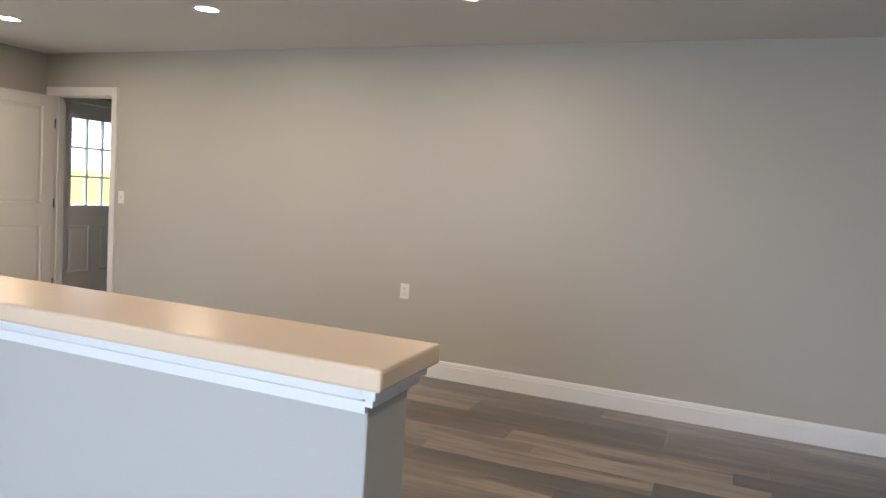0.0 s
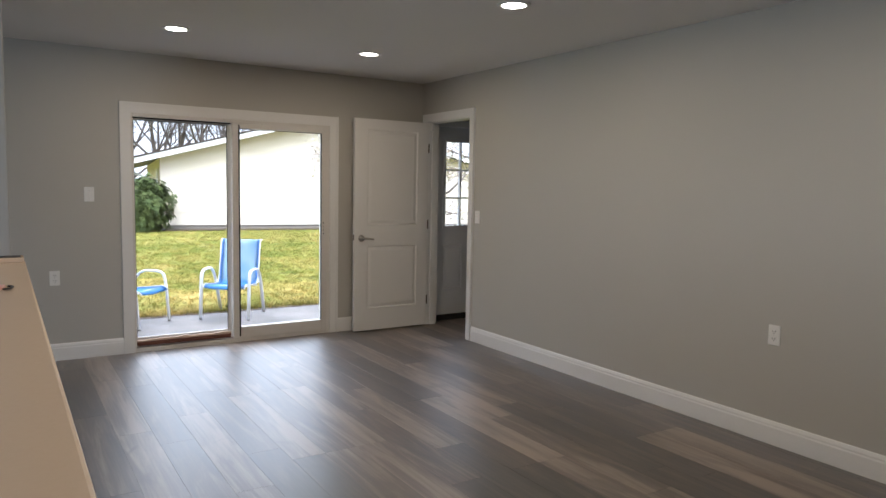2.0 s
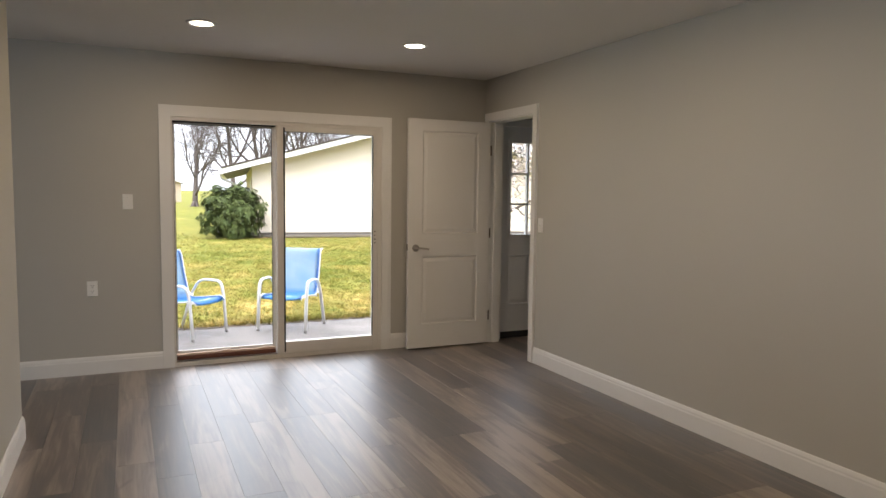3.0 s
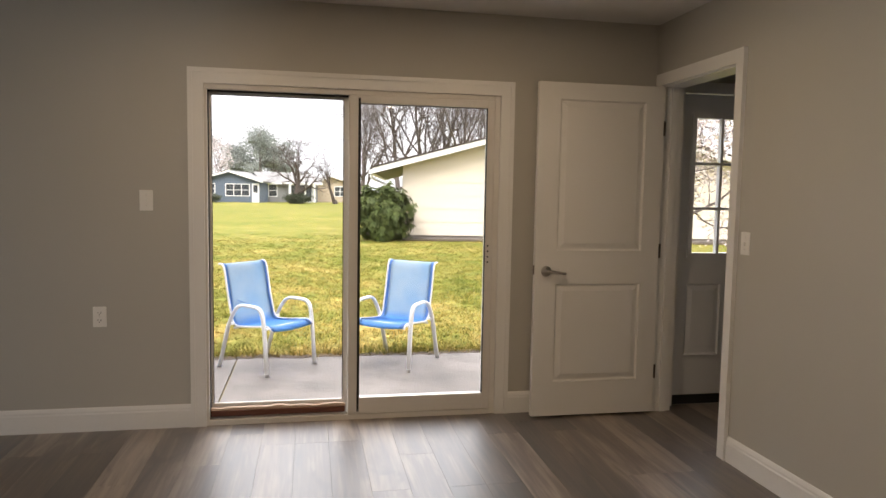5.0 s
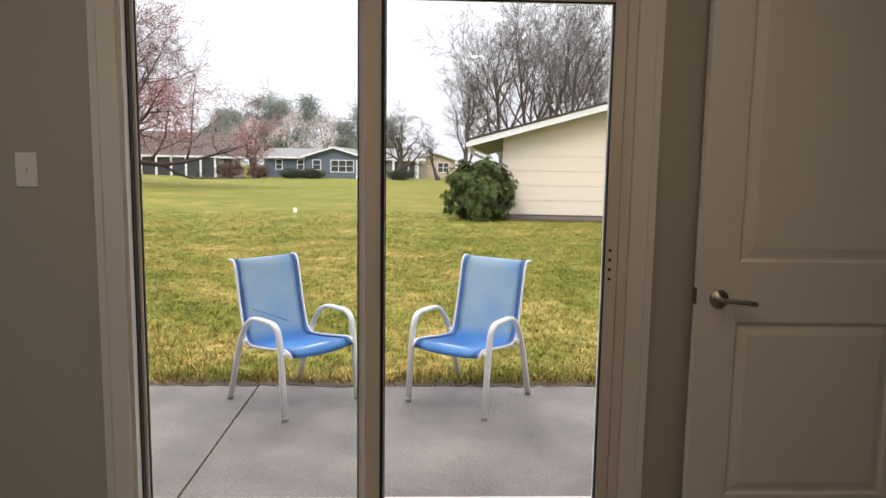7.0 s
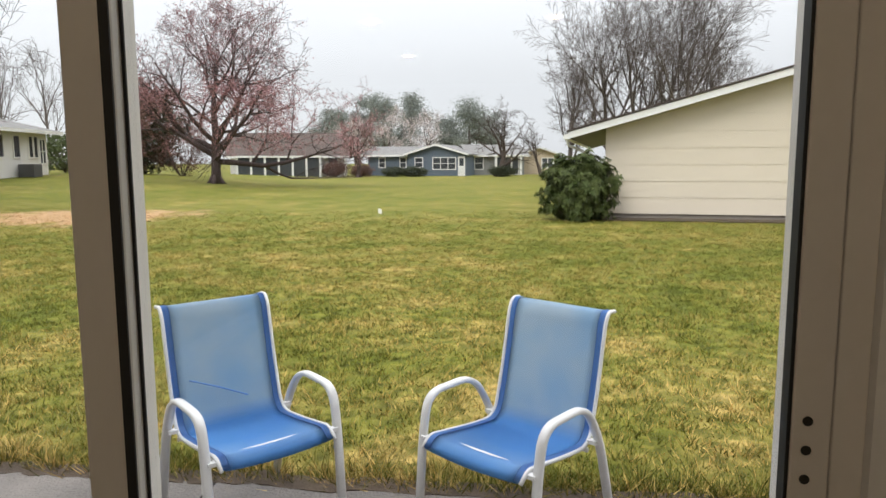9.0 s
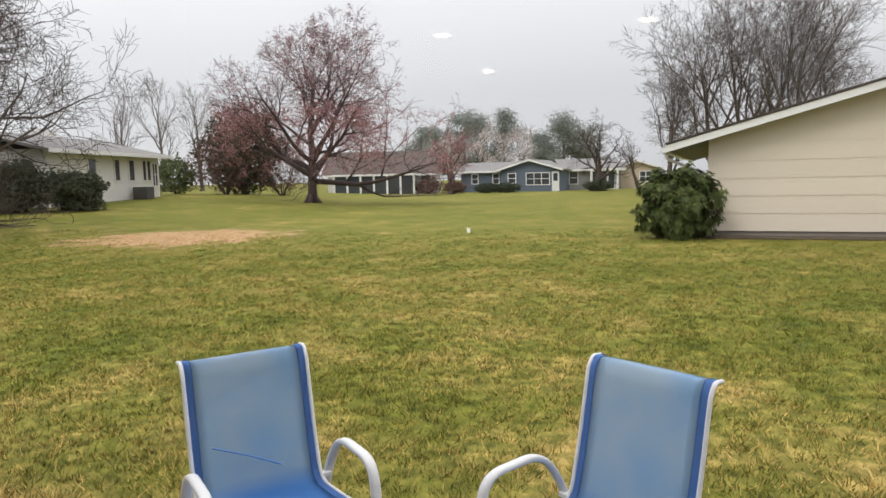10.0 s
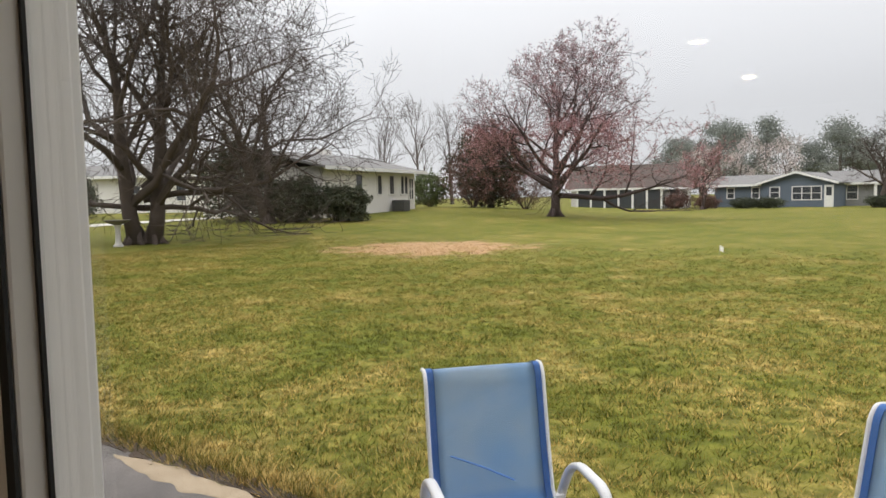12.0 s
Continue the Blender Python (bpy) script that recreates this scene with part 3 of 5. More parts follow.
tagged(link("splintered_batten", bm, PALEWOOD), "pale splintered wooden batten lying on the track strip", "wood strip")

# ---- panelled inside door, standing open ----


def raised_panel(bm, y0, z0, y1, z1, x, depth=0.009, edge=0.03):
    """A moulded panel on the face at x: a sunk groove and a raised field."""
    rings = []
    for off, dx in ((0, 0.001), (edge * 0.3, -depth), (edge * 0.55, -depth), (edge * 1.5, -0.001)):
        rings.append([bm.verts.new((x + dx, yy, zz)) for yy, zz in ((y0 + off, z0 + off), (y1 - off, z0 + off), (y1 - off, z1 - off), (y0 + off, z1 - off))])
    for a, b in zip(rings, rings[1:]):
        for i in range(4):
            bm.faces.new((a[i], a[(i + 1) % 4], b[(i + 1) % 4], b[i]))
    bm.faces.new(rings[-1])


def panel_door_mesh(w, h, th, panels):
    """Leaf along +y from the hinge-less edge at 0, face towards +x, with openings for its moulded panels."""
    bm = bmesh.new()
    add_box(bm, -th, 0, 0, -0.012, w, h)
    ys = sorted({0, w, *[v for p in panels for v in (p[0], p[2])]})
    zs = sorted({0, h, *[v for p in panels for v in (p[1], p[3])]})
    for a, b in zip(ys, ys[1:]):
        for c, d in zip(zs, zs[1:]):
            if any(p[0] <= a and b <= p[2] and p[1] <= c and d <= p[3] for p in panels):
                continue
            add_box(bm, -0.012, a, c, 0, b, d)
    for p in panels:
        raised_panel(bm, *p, 0.0)
    return bm


leaf = thing("door_2", "white two-panel inside door standing open by the corner", "door", pose(-6.005, 3.918, 0.012))
leaf["kind"] = "structure"
part("door_leaf", panel_door_mesh(0.812, 2.045, 0.035, [(0.135, 0.215, 0.69, 0.825), (0.135, 1.03, 0.69, 1.945)]), DOORW, leaf)
lever = part("handle", lathe([(0.002, 0.0), (0.032, 0.0), (0.033, 0.004), (0.028, 0.009), (0.012, 0.011), (0.011, 0.042), (0.004, 0.044)], 24), NICKEL, leaf, "satin nickel lever handle", True)
lever.matrix_local = pose(0.0, 0.072, 0.905, 0, 90, 0)
arm_bm = pipe(rounded([(0.0, 0.0, 0.038), (0.0, 0.03, 0.04), (0.005, 0.075, 0.038), (0.012, 0.115, 0.036)], 0.03), 0.0085)
part("lever", arm_bm, NICKEL, lever, "", True)
part("latch", boxes((-0.028, -0.003, 0.885, -0.008, 0.0, 0.94)), HINGE, leaf)
for hz in (0.26, 1.03, 1.79):
    part("hinge", boxes((-0.004, 0.808, hz - 0.045, 0.006, 0.82, hz + 0.045), bevel=0.002), HINGE, leaf, "aged metal hinge")

# ---- outside door of the side room with nine panes ----
xd = thing("door_3", "grey-white outside door with nine small panes, closed", "door", pose(WX - 0.03, XD0, 0.03))
xd["kind"] = "structure"
xw, xh = XD1 - XD0 - 0.02, XDT - 0.04
gy0, gz0, gy1, gz1 = 0.125, 0.985, 0.695, 1.865
part("door_leaf", boxes((-0.044, 0.01, 0.0, 0, gy0, xh), (-0.044, gy1, 0.0, 0, xw, xh), (-0.044, gy0, 0.0, 0, gy1, gz0), (-0.044, gy0, gz1, 0, gy1, xh)), EXTDOOR, xd)
pf = boxes((0.0, gy0 - 0.03, gz0 - 0.03, 0.012, gy0, gz1 + 0.03), (0.0, gy1, gz0 - 0.03, 0.012, gy1 + 0.03, gz1 + 0.03), (0.0, gy0, gz0 - 0.03, 0.012, gy1, gz0), (0.0, gy0, gz1, 0.012, gy1, gz1 + 0.03))
part("glazing_frame", pf, EXTDOOR, xd)
for i in (1, 2):
    yy = gy0 + (gy1 - gy0) * i / 3
    part("muntin", boxes((-0.03, yy - 0.009, gz0, 0.006, yy + 0.009, gz1)), EXTDOOR, xd)
    zz = gz0 + (gz1 - gz0) * i / 3
    part("muntin", boxes((-0.029, gy0, zz - 0.009, 0.005, gy1, zz + 0.009)), EXTDOOR, xd)
for i in range(3):
    for j in range(3):
        g = part("pane", pane_box(-0.024, gy0 + (gy1 - gy0) * i / 3 + 0.009, gz0 + (gz1 - gz0) * j / 3 + 0.009, -0.02, gy0 + (gy1 - gy0) * (i + 1) / 3 - 0.009, gz0 + (gz1 - gz0) * (j + 1) / 3 - 0.009), CLEAR, xd)
        g.visible_shadow = False
for y0 in (0.1, 0.47):
    pm = bmesh.new()
    raised_panel(pm, y0, 0.30, y0 + 0.25, 0.78, 0.011, 0.008)
    part("door_panel", pm, EXTDOOR, xd)
part("door_sweep", boxes((-0.02, -0.008, -0.033, 0.008, xw + 0.018, 0.03)), GASKET, xd, "black rubber sweep")
for hz in (0.25, 1.0, 1.8):
    part("hinge", boxes((0.0, -0.004, hz - 0.05, 0.014, 0.012, hz + 0.05), bevel=0.002), HINGE, xd, "aged metal hinge")

# ---- window behind the camera ----
win = thing("window_1", "white framed window in the south wall", "window", pose(-0.7, SY, 1.4))
win["kind"] = "structure"
part("window_frame", boxes((-1.0, -0.1, -0.65, -0.94, -0.02, 0.65), (0.94, -0.1, -0.65, 1.0, -0.02, 0.65), (-0.94, -0.1, 0.59, 0.94, -0.02, 0.65), (-0.94, -0.1, -0.65, 0.94, -0.02, -0.59), (-0.025, -0.1, -0.59, 0.025, -0.02, 0.59)), VINYL, win)
for x0 in (-0.94, 0.025):
    g = part("pane", pane_box(x0, -0.065, -0.59, x0 + 0.915, -0.06, 0.59, "y"), CLEAR, win)
    g.visible_shadow = False

# ---- switches, outlets, lamps ----


def wall_plate(kind, m):
    outlet = kind == "outlet"
    ob = thing("wall_outlet" if outlet else "light_switch", "white duplex power outlet on the grey wall" if outlet else "white light switch on the grey wall",
               "outlet" if outlet else "light switch", m, "outlets" if outlet else "switches")
    part("plate", boxes((-0.036, 0, -0.058, 0.036, 0.006, 0.058), bevel=0.003), PLATE, ob)
    if outlet:
        for z in (-0.021, 0.021):
            s = part("socket", boxes((-0.017, 0.006, z - 0.014, 0.017, 0.0085, z + 0.014), bevel=0.001), PLATE, ob)
            part("slots", boxes((-0.009, 0.0085, z - 0.003, -0.006, 0.009, z + 0.007), (0.006, 0.0085, z - 0.002, 0.009, 0.009, z + 0.007), (-0.002, 0.0085, z - 0.011, 0.002, 0.009, z - 0.006)), DARK, s)
        part("screw", boxes((-0.002, 0.006, -0.002, 0.002, 0.0075, 0.002)), SCREW, ob)
    else:
        part("toggle", boxes((-0.005, 0.006, -0.011, 0.005, 0.017, 0.006), bevel=0.001), PLATE, ob)
        for z in (-0.03, 0.03):
            part("screw", boxes((-0.002, 0.006, z - 0.002, 0.002, 0.0075, z + 0.002)), SCREW, ob)
    return ob


wall_plate("switch", pose(WX, 1.672, 1.312, 0, 0, -90))
wall_plate("outlet", pose(WX, 1.415, 0.655, 0, 0, -90))
wall_plate("switch", pose(-5.14, NY, 1.155, 0, 0, 180))
wall_plate("outlet", pose(-2.225, NY, 0.625, 0, 0, 180))


def ceiling_lamp(x, y):
    ob = thing("ceiling_light", "round recessed ceiling light, switched on", "ceiling light", pose(x, y, CEIL), "recessed ceiling lights")
    part("trim_ring", lathe([(0.070, -0.004), (0.072, -0.008), (0.095, -0.005), (0.097, 0.0), (0.068, 0.0), (0.070, -0.004)], 32, False), TRIM, ob, "", True)
    d = lathe([(0.0005, -0.0035), (0.068, -0.0035), (0.068, -0.001), (0.0005, -0.001)], 32)
    part("diffuser", d, LAMPGLOW, ob, "glowing warm white diffuser")


for lx, ly in LAMP_SPOTS:
    ceiling_lamp(lx, ly)

# ---- things on and by the half wall ----
phone = thing("phone", "phone in a rose-coloured case lying on the half wall's cap", "phone", pose(-2.25, 1.0, 1.12, 0, 0, 78))
part("case", boxes((-0.078, -0.038, 0.0, 0.078, 0.038, 0.010), bevel=0.004), PINKCASE, phone)
part("camera_bump", boxes((0.03, -0.03, 0.010, 0.068, 0.0, 0.0125), bevel=0.001), DARK, phone)
part("grip", pipe(rounded([(0.085, -0.03, 0.006), (0.1, -0.02, 0.006), (0.1, 0.02, 0.006), (0.085, 0.03, 0.006)], 0.02), 0.003, 6), DARK, phone)
tray = thing("tray", "pale flat tray with two dark recesses on the cap", "tray", pose(-2.99, 1.03, 1.12))
part("tray_body", boxes((-0.045, -0.11, 0.0, 0.05, 0.115, 0.018), bevel=0.003), CAPM, tray)
for y0 in (-0.1, 0.03):
    part("recess", boxes((-0.03, y0, 0.018, 0.04, y0 + 0.075, 0.0195)), DARK, tray, "dark recess")

ext = thing("fire_extinguisher", "red fire extinguisher with a black hose standing on the floor", "fire extinguisher", pose(-3.26, 0.86, 0.0))
part("cylinder", lathe([(0.045, 0.0), (0.05, 0.006), (0.05, 0.27), (0.045, 0.30), (0.03, 0.325), (0.016, 0.335), (0.016, 0.35)], 28), REDP, ext, "", True)
part("valve", boxes((-0.018, -0.018, 0.35, 0.018, 0.018, 0.375), (-0.012, -0.075, 0.385, 0.012, 0.02, 0.393), (-0.012, -0.07, 0.405, 0.012, 0.02, 0.413), (-0.01, 0.0, 0.37, 0.01, 0.02, 0.41), bevel=0.002), DARK, ext)
part("hose", pipe(rounded([(0.0, 0.018, 0.37), (0.02, 0.05, 0.385), (0.04, 0.07, 0.34), (0.035, 0.062, 0.12)], 0.05), 0.010), BLACKR, ext, "", True)
part("label_band", lathe([(0.0503, 0.14), (0.0506, 0.141), (0.0506, 0.20), (0.0503, 0.201)], 28), PLATE, ext, "", True)


# ---- outside: lawn and patio ----
def sstep(a, b, v):
    v = min(1.0, max(0.0, (v - a) / (b - a)))
    return v * v * (3 - 2 * v)


def ground_z(x, y):
    """The lawn is level near the house and rises gently towards the south-west."""
    d = math.hypot(x + 6, y - 3)
    a = math.degrees(math.atan2(3 - y, -6 - x)) if x < -6 else 90
    return -0.12 + 0.85 * sstep(20, 55, d) * sstep(14, 36, a) + 0.02 * sstep(9, 14, d) * noise.noise((x * 0.25, y * 0.25, 0)) - 0.010


PATX = -8.25
gx = sorted({*np.arange(-60, 40, 1.0).tolist(), *np.arange(-120, -60, 4.0).tolist(), *np.arange(-16, -7, 0.25).tolist(), -800, -500, -300, -200, -150, 80, 150, 300, 600})
gy = sorted({*np.arange(-60, 40, 1.0).tolist(), *np.arange(-120, -60, 5.0).tolist(), -700, -400, -250, -160, 60, 100, 160, 300, 600})
vs = [(x, y, (ground_z(x, y) if x < -6.3 else -0.13)) for x in gx for y in gy]
ny = len(gy)
fs = [(i * ny + j, (i + 1) * ny + j, (i + 1) * ny + j + 1, i * ny + j + 1) for i in range(len(gx) - 1) for j in range(ny - 1)]
tagged(raw("ground", vs, fs, LAWN, True), "spring lawn, green with straw and bare patches", "lawn", kind="structure")

patio = thing("patio", "grey concrete patio slabs with a dark joint", "patio")
patio["kind"] = "structure"
for y0, y1 in ((-4.2, -0.92), (-0.9, 1.938), (1.95, 4.9), (4.912, 8.2)):
    b = bmesh.new()
    add_box(b, PATX, y0, -0.25, WX - T, y1, -0.115)
    bmesh.ops.subdivide_edges(b, edges=[e for e in b.edges if abs(e.verts[0].co.y - e.verts[1].co.y) > 0.5], cuts=40)
    for v in b.verts:
        if v.co.x < PATX + 0.01:
            v.co.x += 0.05 * noise.noise((0, v.co.y * 2.3, 0)) + 0.03 * noise.noise((3, v.co.y * 9, 0))
    part("slab", b, CONC, patio)

b = bmesh.new()
add_box(b, PATX - 0.11, -4.2, -0.2, PATX + 0.02, 8.2, -0.112)
bmesh.ops.subdivide_edges(b, edges=[e for e in b.edges if abs(e.verts[0].co.y - e.verts[1].co.y) > 0.5], cuts=160)
for v in b.verts:
    v.co.x += 0.035 * noise.noise((1, v.co.y * 3.1, 0)) + 0.03 * noise.noise((3, v.co.y * 11, 0))
    if v.co.z > -0.15:
        v.co.z += 0.008 * noise.noise((v.co.x * 20, v.co.y * 14, 0))
structure("soil_edge", b, DIRT, "ragged dark soil edge between lawn and patio", "soil")


# pale sand washed onto the slab's edge
sv, sf = [], []
for k in range(31):
    y = -0.62 + 0.045 * k
    wide = 0.085 * math.sin(math.pi * k / 30) ** 0.7 * (1 + 0.6 * noise.noise((0, y * 7, 2)))
    mid_x = PATX + 0.085 + 0.03 * noise.noise((5, y * 3, 0))
    sv += [(mid_x - wide - 0.002, y, -0.1135), (mid_x, y, -0.106), (mid_x + wide + 0.002, y, -0.1135)]
for k in range(30):
    sf += [(3 * k + j, 3 * k + j + 1, 3 * k + j + 4, 3 * k + j + 3) for j in (0, 1)]
tagged(raw("sand", sv, sf, SAND, True), "pale sand washed onto the edge of the patio slab", "sand", kind="structure")


# ---- patio chairs ----
def patio_chair(m):
    ob = thing("patio_chair", "blue mesh sling patio chair with a white metal frame", "chair", m, "patio chairs")
    W2 = 0.235
    # the line of seat and back: front roll, seat, bend, back, top roll
    line = [(p.x, p.z) for p in rounded([(0.29, 0, 0.36), (0.245, 0, 0.40), (0.0, 0, 0.37), (-0.16, 0, 0.36), (-0.215, 0, 0.57), (-0.265, 0, 0.83), (-0.29, 0, 0.87), (-0.335, 0, 0.865)], 0.075, 6)]

    def sheet(ya, yb, off, sag):
        bm = bmesh.new()
        cols = 9
        rows = []
        for i, (x, z) in enumerate(line):
            row = []
            for k in range(cols):
                y = ya + (yb - ya) * k / (cols - 1)
                s = sag * (1 - (2 * k / (cols - 1) - 1) ** 2)
                row.append(bm.verts.new((x - s * (0.6 if i > 14 else 0.1), y, z - s * (1.0 if i < 20 else 0.1) + off)))
            rows.append(row)
        for a, b in zip(rows, rows[1:]):
            for k in range(cols - 1):
                bm.faces.new((a[k], a[k + 1], b[k + 1], b[k]))
        bmesh.ops.solidify(bm, geom=bm.faces, thickness=0.003)
        return bm
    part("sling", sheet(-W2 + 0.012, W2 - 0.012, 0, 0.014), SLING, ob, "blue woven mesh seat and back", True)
    for s in (-1, 1):
        ya, yb = sorted((s * (W2 - 0.034), s * (W2 - 0.004)))
        part("hem", sheet(ya, yb, 0.004, 0.0), SLINGEDGE, ob, "darker blue hem", True)
        part("side_rail", pipe([(x, s * W2, z) for x, z in line], 0.008, 8), CHAIRW, ob, "", True)
        arm = rounded([(0.275, s * 0.275, 0.0), (0.245, s * 0.275, 0.38), (0.215, s * 0.275, 0.55), (-0.06, s * 0.275, 0.558), (-0.175, s * 0.27, 0.39), (-0.30, s * 0.265, 0.0)], 0.10, 6)
        part("leg_and_arm", strap(arm, 0.018, 0.012), CHAIRW, ob, "white tube bent into legs and armrest", True)
        for fx, fy in ((0.275, s * 0.275), (-0.30, s * 0.265)):
            f = lathe([(0.014, -0.002), (0.0195, 0.0), (0.0195, 0.022), (0.014, 0.024)], 12)
            bmesh.ops.translate(f, vec=(fx, fy, 0.002), verts=f.verts)
            part("foot_cap", f, FOOT, ob, "", True)
        for bx0, bx1 in ((-0.17, -0.14), (0.235, 0.262)):
            part("bracket", boxes((bx0, min(s * W2, s * 0.272), 0.375, bx1, max(s * W2, s * 0.272), 0.39)), CHAIRW, ob)
    part("crossbar", pipe([(0.20, -W2, 0.375), (0.20, W2, 0.375)], 0.010, 8), CHAIRW, ob, "", True)
    part("crossbar", pipe([(-0.15, -W2, 0.345), (-0.15, W2, 0.345)], 0.010, 8), CHAIRW, ob, "", True)
    return ob


chair = patio_chair(pose(-7.98, 2.225, -0.115, 0, 0, 47))
copy_thing(chair, pose(-8.0, 3.32, -0.115, 0, 0, -36))
# thin dark blue diagonal line on the first chair's back only
part("diagonal_line", pipe([(-0.198, -0.16, 0.565), (-0.19, -0.04, 0.515), (-0.165, 0.08, 0.46)], 0.0035, 6), SLINGEDGE, chair, "dark diagonal line across the mesh back")


# ---- trees ----
def tree_geo(seed, height, r0, limbs=7, depth=4, kids=6, lean=(0, 0), start=0.2, spread=0.9, droop=0.0, trunk_h=0.6, wiggle=0.22, twig=0.006, ratio=0.62, stems=1, upcurve=0.08, fine=0.6, arms=()):
    """Bark of a bare tree as verts and faces, and the places of its twigs."""
    rnd = random.Random(seed)
    verts, faces, tips = [], [], []

    def grow(p, d, length, r, level):
        n = 7 if level == 0 else (6 if level == 1 else (5 if level == 2 else 4))
        pts, rad = [p.copy()], [r]
        q = p.copy()
        for i in range(n):
            w = wiggle * (0.35 if level == 0 else 1.0)
            d = d + Vector((rnd.uniform(-w, w), rnd.uniform(-w, w), rnd.uniform(-w, w)))
            d.z += upcurve if level in (1, 2) else 0
            d.z -= droop * (level >= 2) * (0.5 + 0.25 * i)
            d.normalize()
            q = q + d * (length / n)
            if q.z < 0.25:
                q.z = 0.25
            pts.append(q.copy())
            rad.append(max(twig, r * (1 - 0.78 * (i + 1) / n)))
        sides = 9 if level == 0 else (6 if level == 1 else (4 if level == 2 else 3))
        tube_geo(verts, faces, pts, rad, sides)
        if level == 0:
            for k in range(6):   # root flare
                a = k * 1.05 + rnd.random()
                e = Vector((math.cos(a), math.sin(a), 0))
                tube_geo(verts, faces, [p + e * r * 2.2 + Vector((0, 0, -0.06)), p + e * r * 1.1 + Vector((0, 0, r * 0.5)), p + e * r * 0.4 + Vector((0, 0, r * 2.4))], [r * 0.2, r * 0.45, r * 0.3], 5)
        if level >= depth:
            tips.extend(pts[1:])
            return
        m = limbs if level == 0 else kids
        for k in range(m):
            f = (start if level == 0 else 0.18) + (1 - (start if level == 0 else 0.18)) * (k + rnd.random() * 0.9) / m
            f = min(f, 0.99)
            i = min(int(f * n), n - 1)
            t = f * n - i
            at = pts[i].lerp(pts[i + 1], t)
            rr = rad[i] * (1 - t) + rad[i + 1] * t
            axis = (pts[i + 1] - pts[i]).normalized()
            a = 2.4 * k + rnd.uniform(-0.6, 0.6)
            side = axis.orthogonal().normalized()
            side.rotate(Matrix.Rotation(a, 3, axis))
            s = spread * rnd.uniform(0.75, 1.2) * (1.0 if level else (1.15 - 0.55 * f))
            nd = (axis * math.cos(s) + side * math.sin(s)).normalized()
            ln = length * (ratio if level == 0 else fine) * rnd.uniform(0.65, 1.1) * (1.25 - 0.45 * f)
            grow(at, nd, ln, max(twig, rr * rnd.uniform(0.5, 0.72)), level + 1)
    for s in range(stems):
        a = 2.1 * s + seed
        off = Vector((math.cos(a), math.sin(a), 0)) * (r0 * 1.1 if stems > 1 else 0)
        d0 = Vector((lean[0] + (0.28 * math.cos(a) if stems > 1 else 0), lean[1] + (0.28 * math.sin(a) if stems > 1 else 0), 1)).normalized()
        grow(off + Vector((0, 0, -0.08)), d0, height * trunk_h, r0, 0)
    for az, ax_, ay_, zz_, ln_, ra in arms:
        grow(Vector((0, 0, az)), Vector((ax_, ay_, zz_)).normalized(), ln_, ra, 1)
    return verts, faces, tips


def leaf_quads(points, size, rnd, flat=0.5, aspect=1.0):
    """Small two-faced leaves with a crease, one at each point."""
    vs, fs = [], []
    for p in points:
        u = Vector((rnd.gauss(0, 1), rnd.gauss(0, 1), rnd.gauss(0, 1) * flat))
        if u.length < 1e-4:
            continue
        u.normalize()
        v = u.orthogonal().normalized()
        v.rotate(Matrix.Rotation(rnd.random() * 6.28, 3, u))
        s = size * rnd.uniform(0.6, 1.3)
        w = v * s * 0.5 * aspect
        b = len(vs)
        tip = u * s
        up = u.cross(v) * s * 0.12
        vs += [p, p + tip * 0.5 + w + up, p + tip, p + tip * 0.5 - w + up]
        fs += [(b, b + 1, b + 2), (b, b + 2, b + 3)]
    return vs, fs


def bare_tree(label, x, y, bark, seed, blossom=None, per=0.0, bsize=0.1, name="tree", extra=None, z=None, rz=0.0, **kw):
    ob = thing(name, label, "tree", pose(x, y, (ground_z(x, y) if z is None else z), 0, 0, rz))
    v, f, tips = tree_geo(seed, **kw)
    t = raw("trunk", v, f, bark, True)
    t.parent = ob
    if blossom:
        rnd = random.Random(seed + 5)
        pts = []
        for p in tips:
            k = per if extra is None else per * extra(p)
            while k > 0:
                if rnd.random() < k:
                    pts.append(p + Vector((rnd.gauss(0, bsize * 1.4), rnd.gauss(0, bsize * 1.4), rnd.gauss(0, bsize * 1.4))))
                k -= 1
        v, f = leaf_quads(pts, bsize, rnd)
        c = raw("crown", v, f, blossom)
        c.parent = ob
    return ob


# the pink-flowering tree on the rise
bare_tree("wide pink-flowering tree with thin bare branches on the lawn", -44.6, -14.7, REDBARK, 11, BLOSSOM, 1.6, 0.07, height=14.6, r0=0.31, limbs=12, depth=4, kids=6,
          start=0.16, spread=0.85, trunk_h=0.5, droop=0.03, twig=0.009, ratio=0.82, fine=0.6, wiggle=0.3, extra=lambda p: 0.0 if p.z < 1.6 else (5.0 if p.z < 5.5 else 0.95),
          arms=((1.3, -0.42, 0.9, 0.12, 8.0, 0.20), (1.6, 0.42, -0.9, 0.2, 7.0, 0.18), (2.0, -0.3, -0.8, 0.35, 6.5, 0.17), (2.2, 0.3, 0.8, 0.6, 6.0, 0.16)))
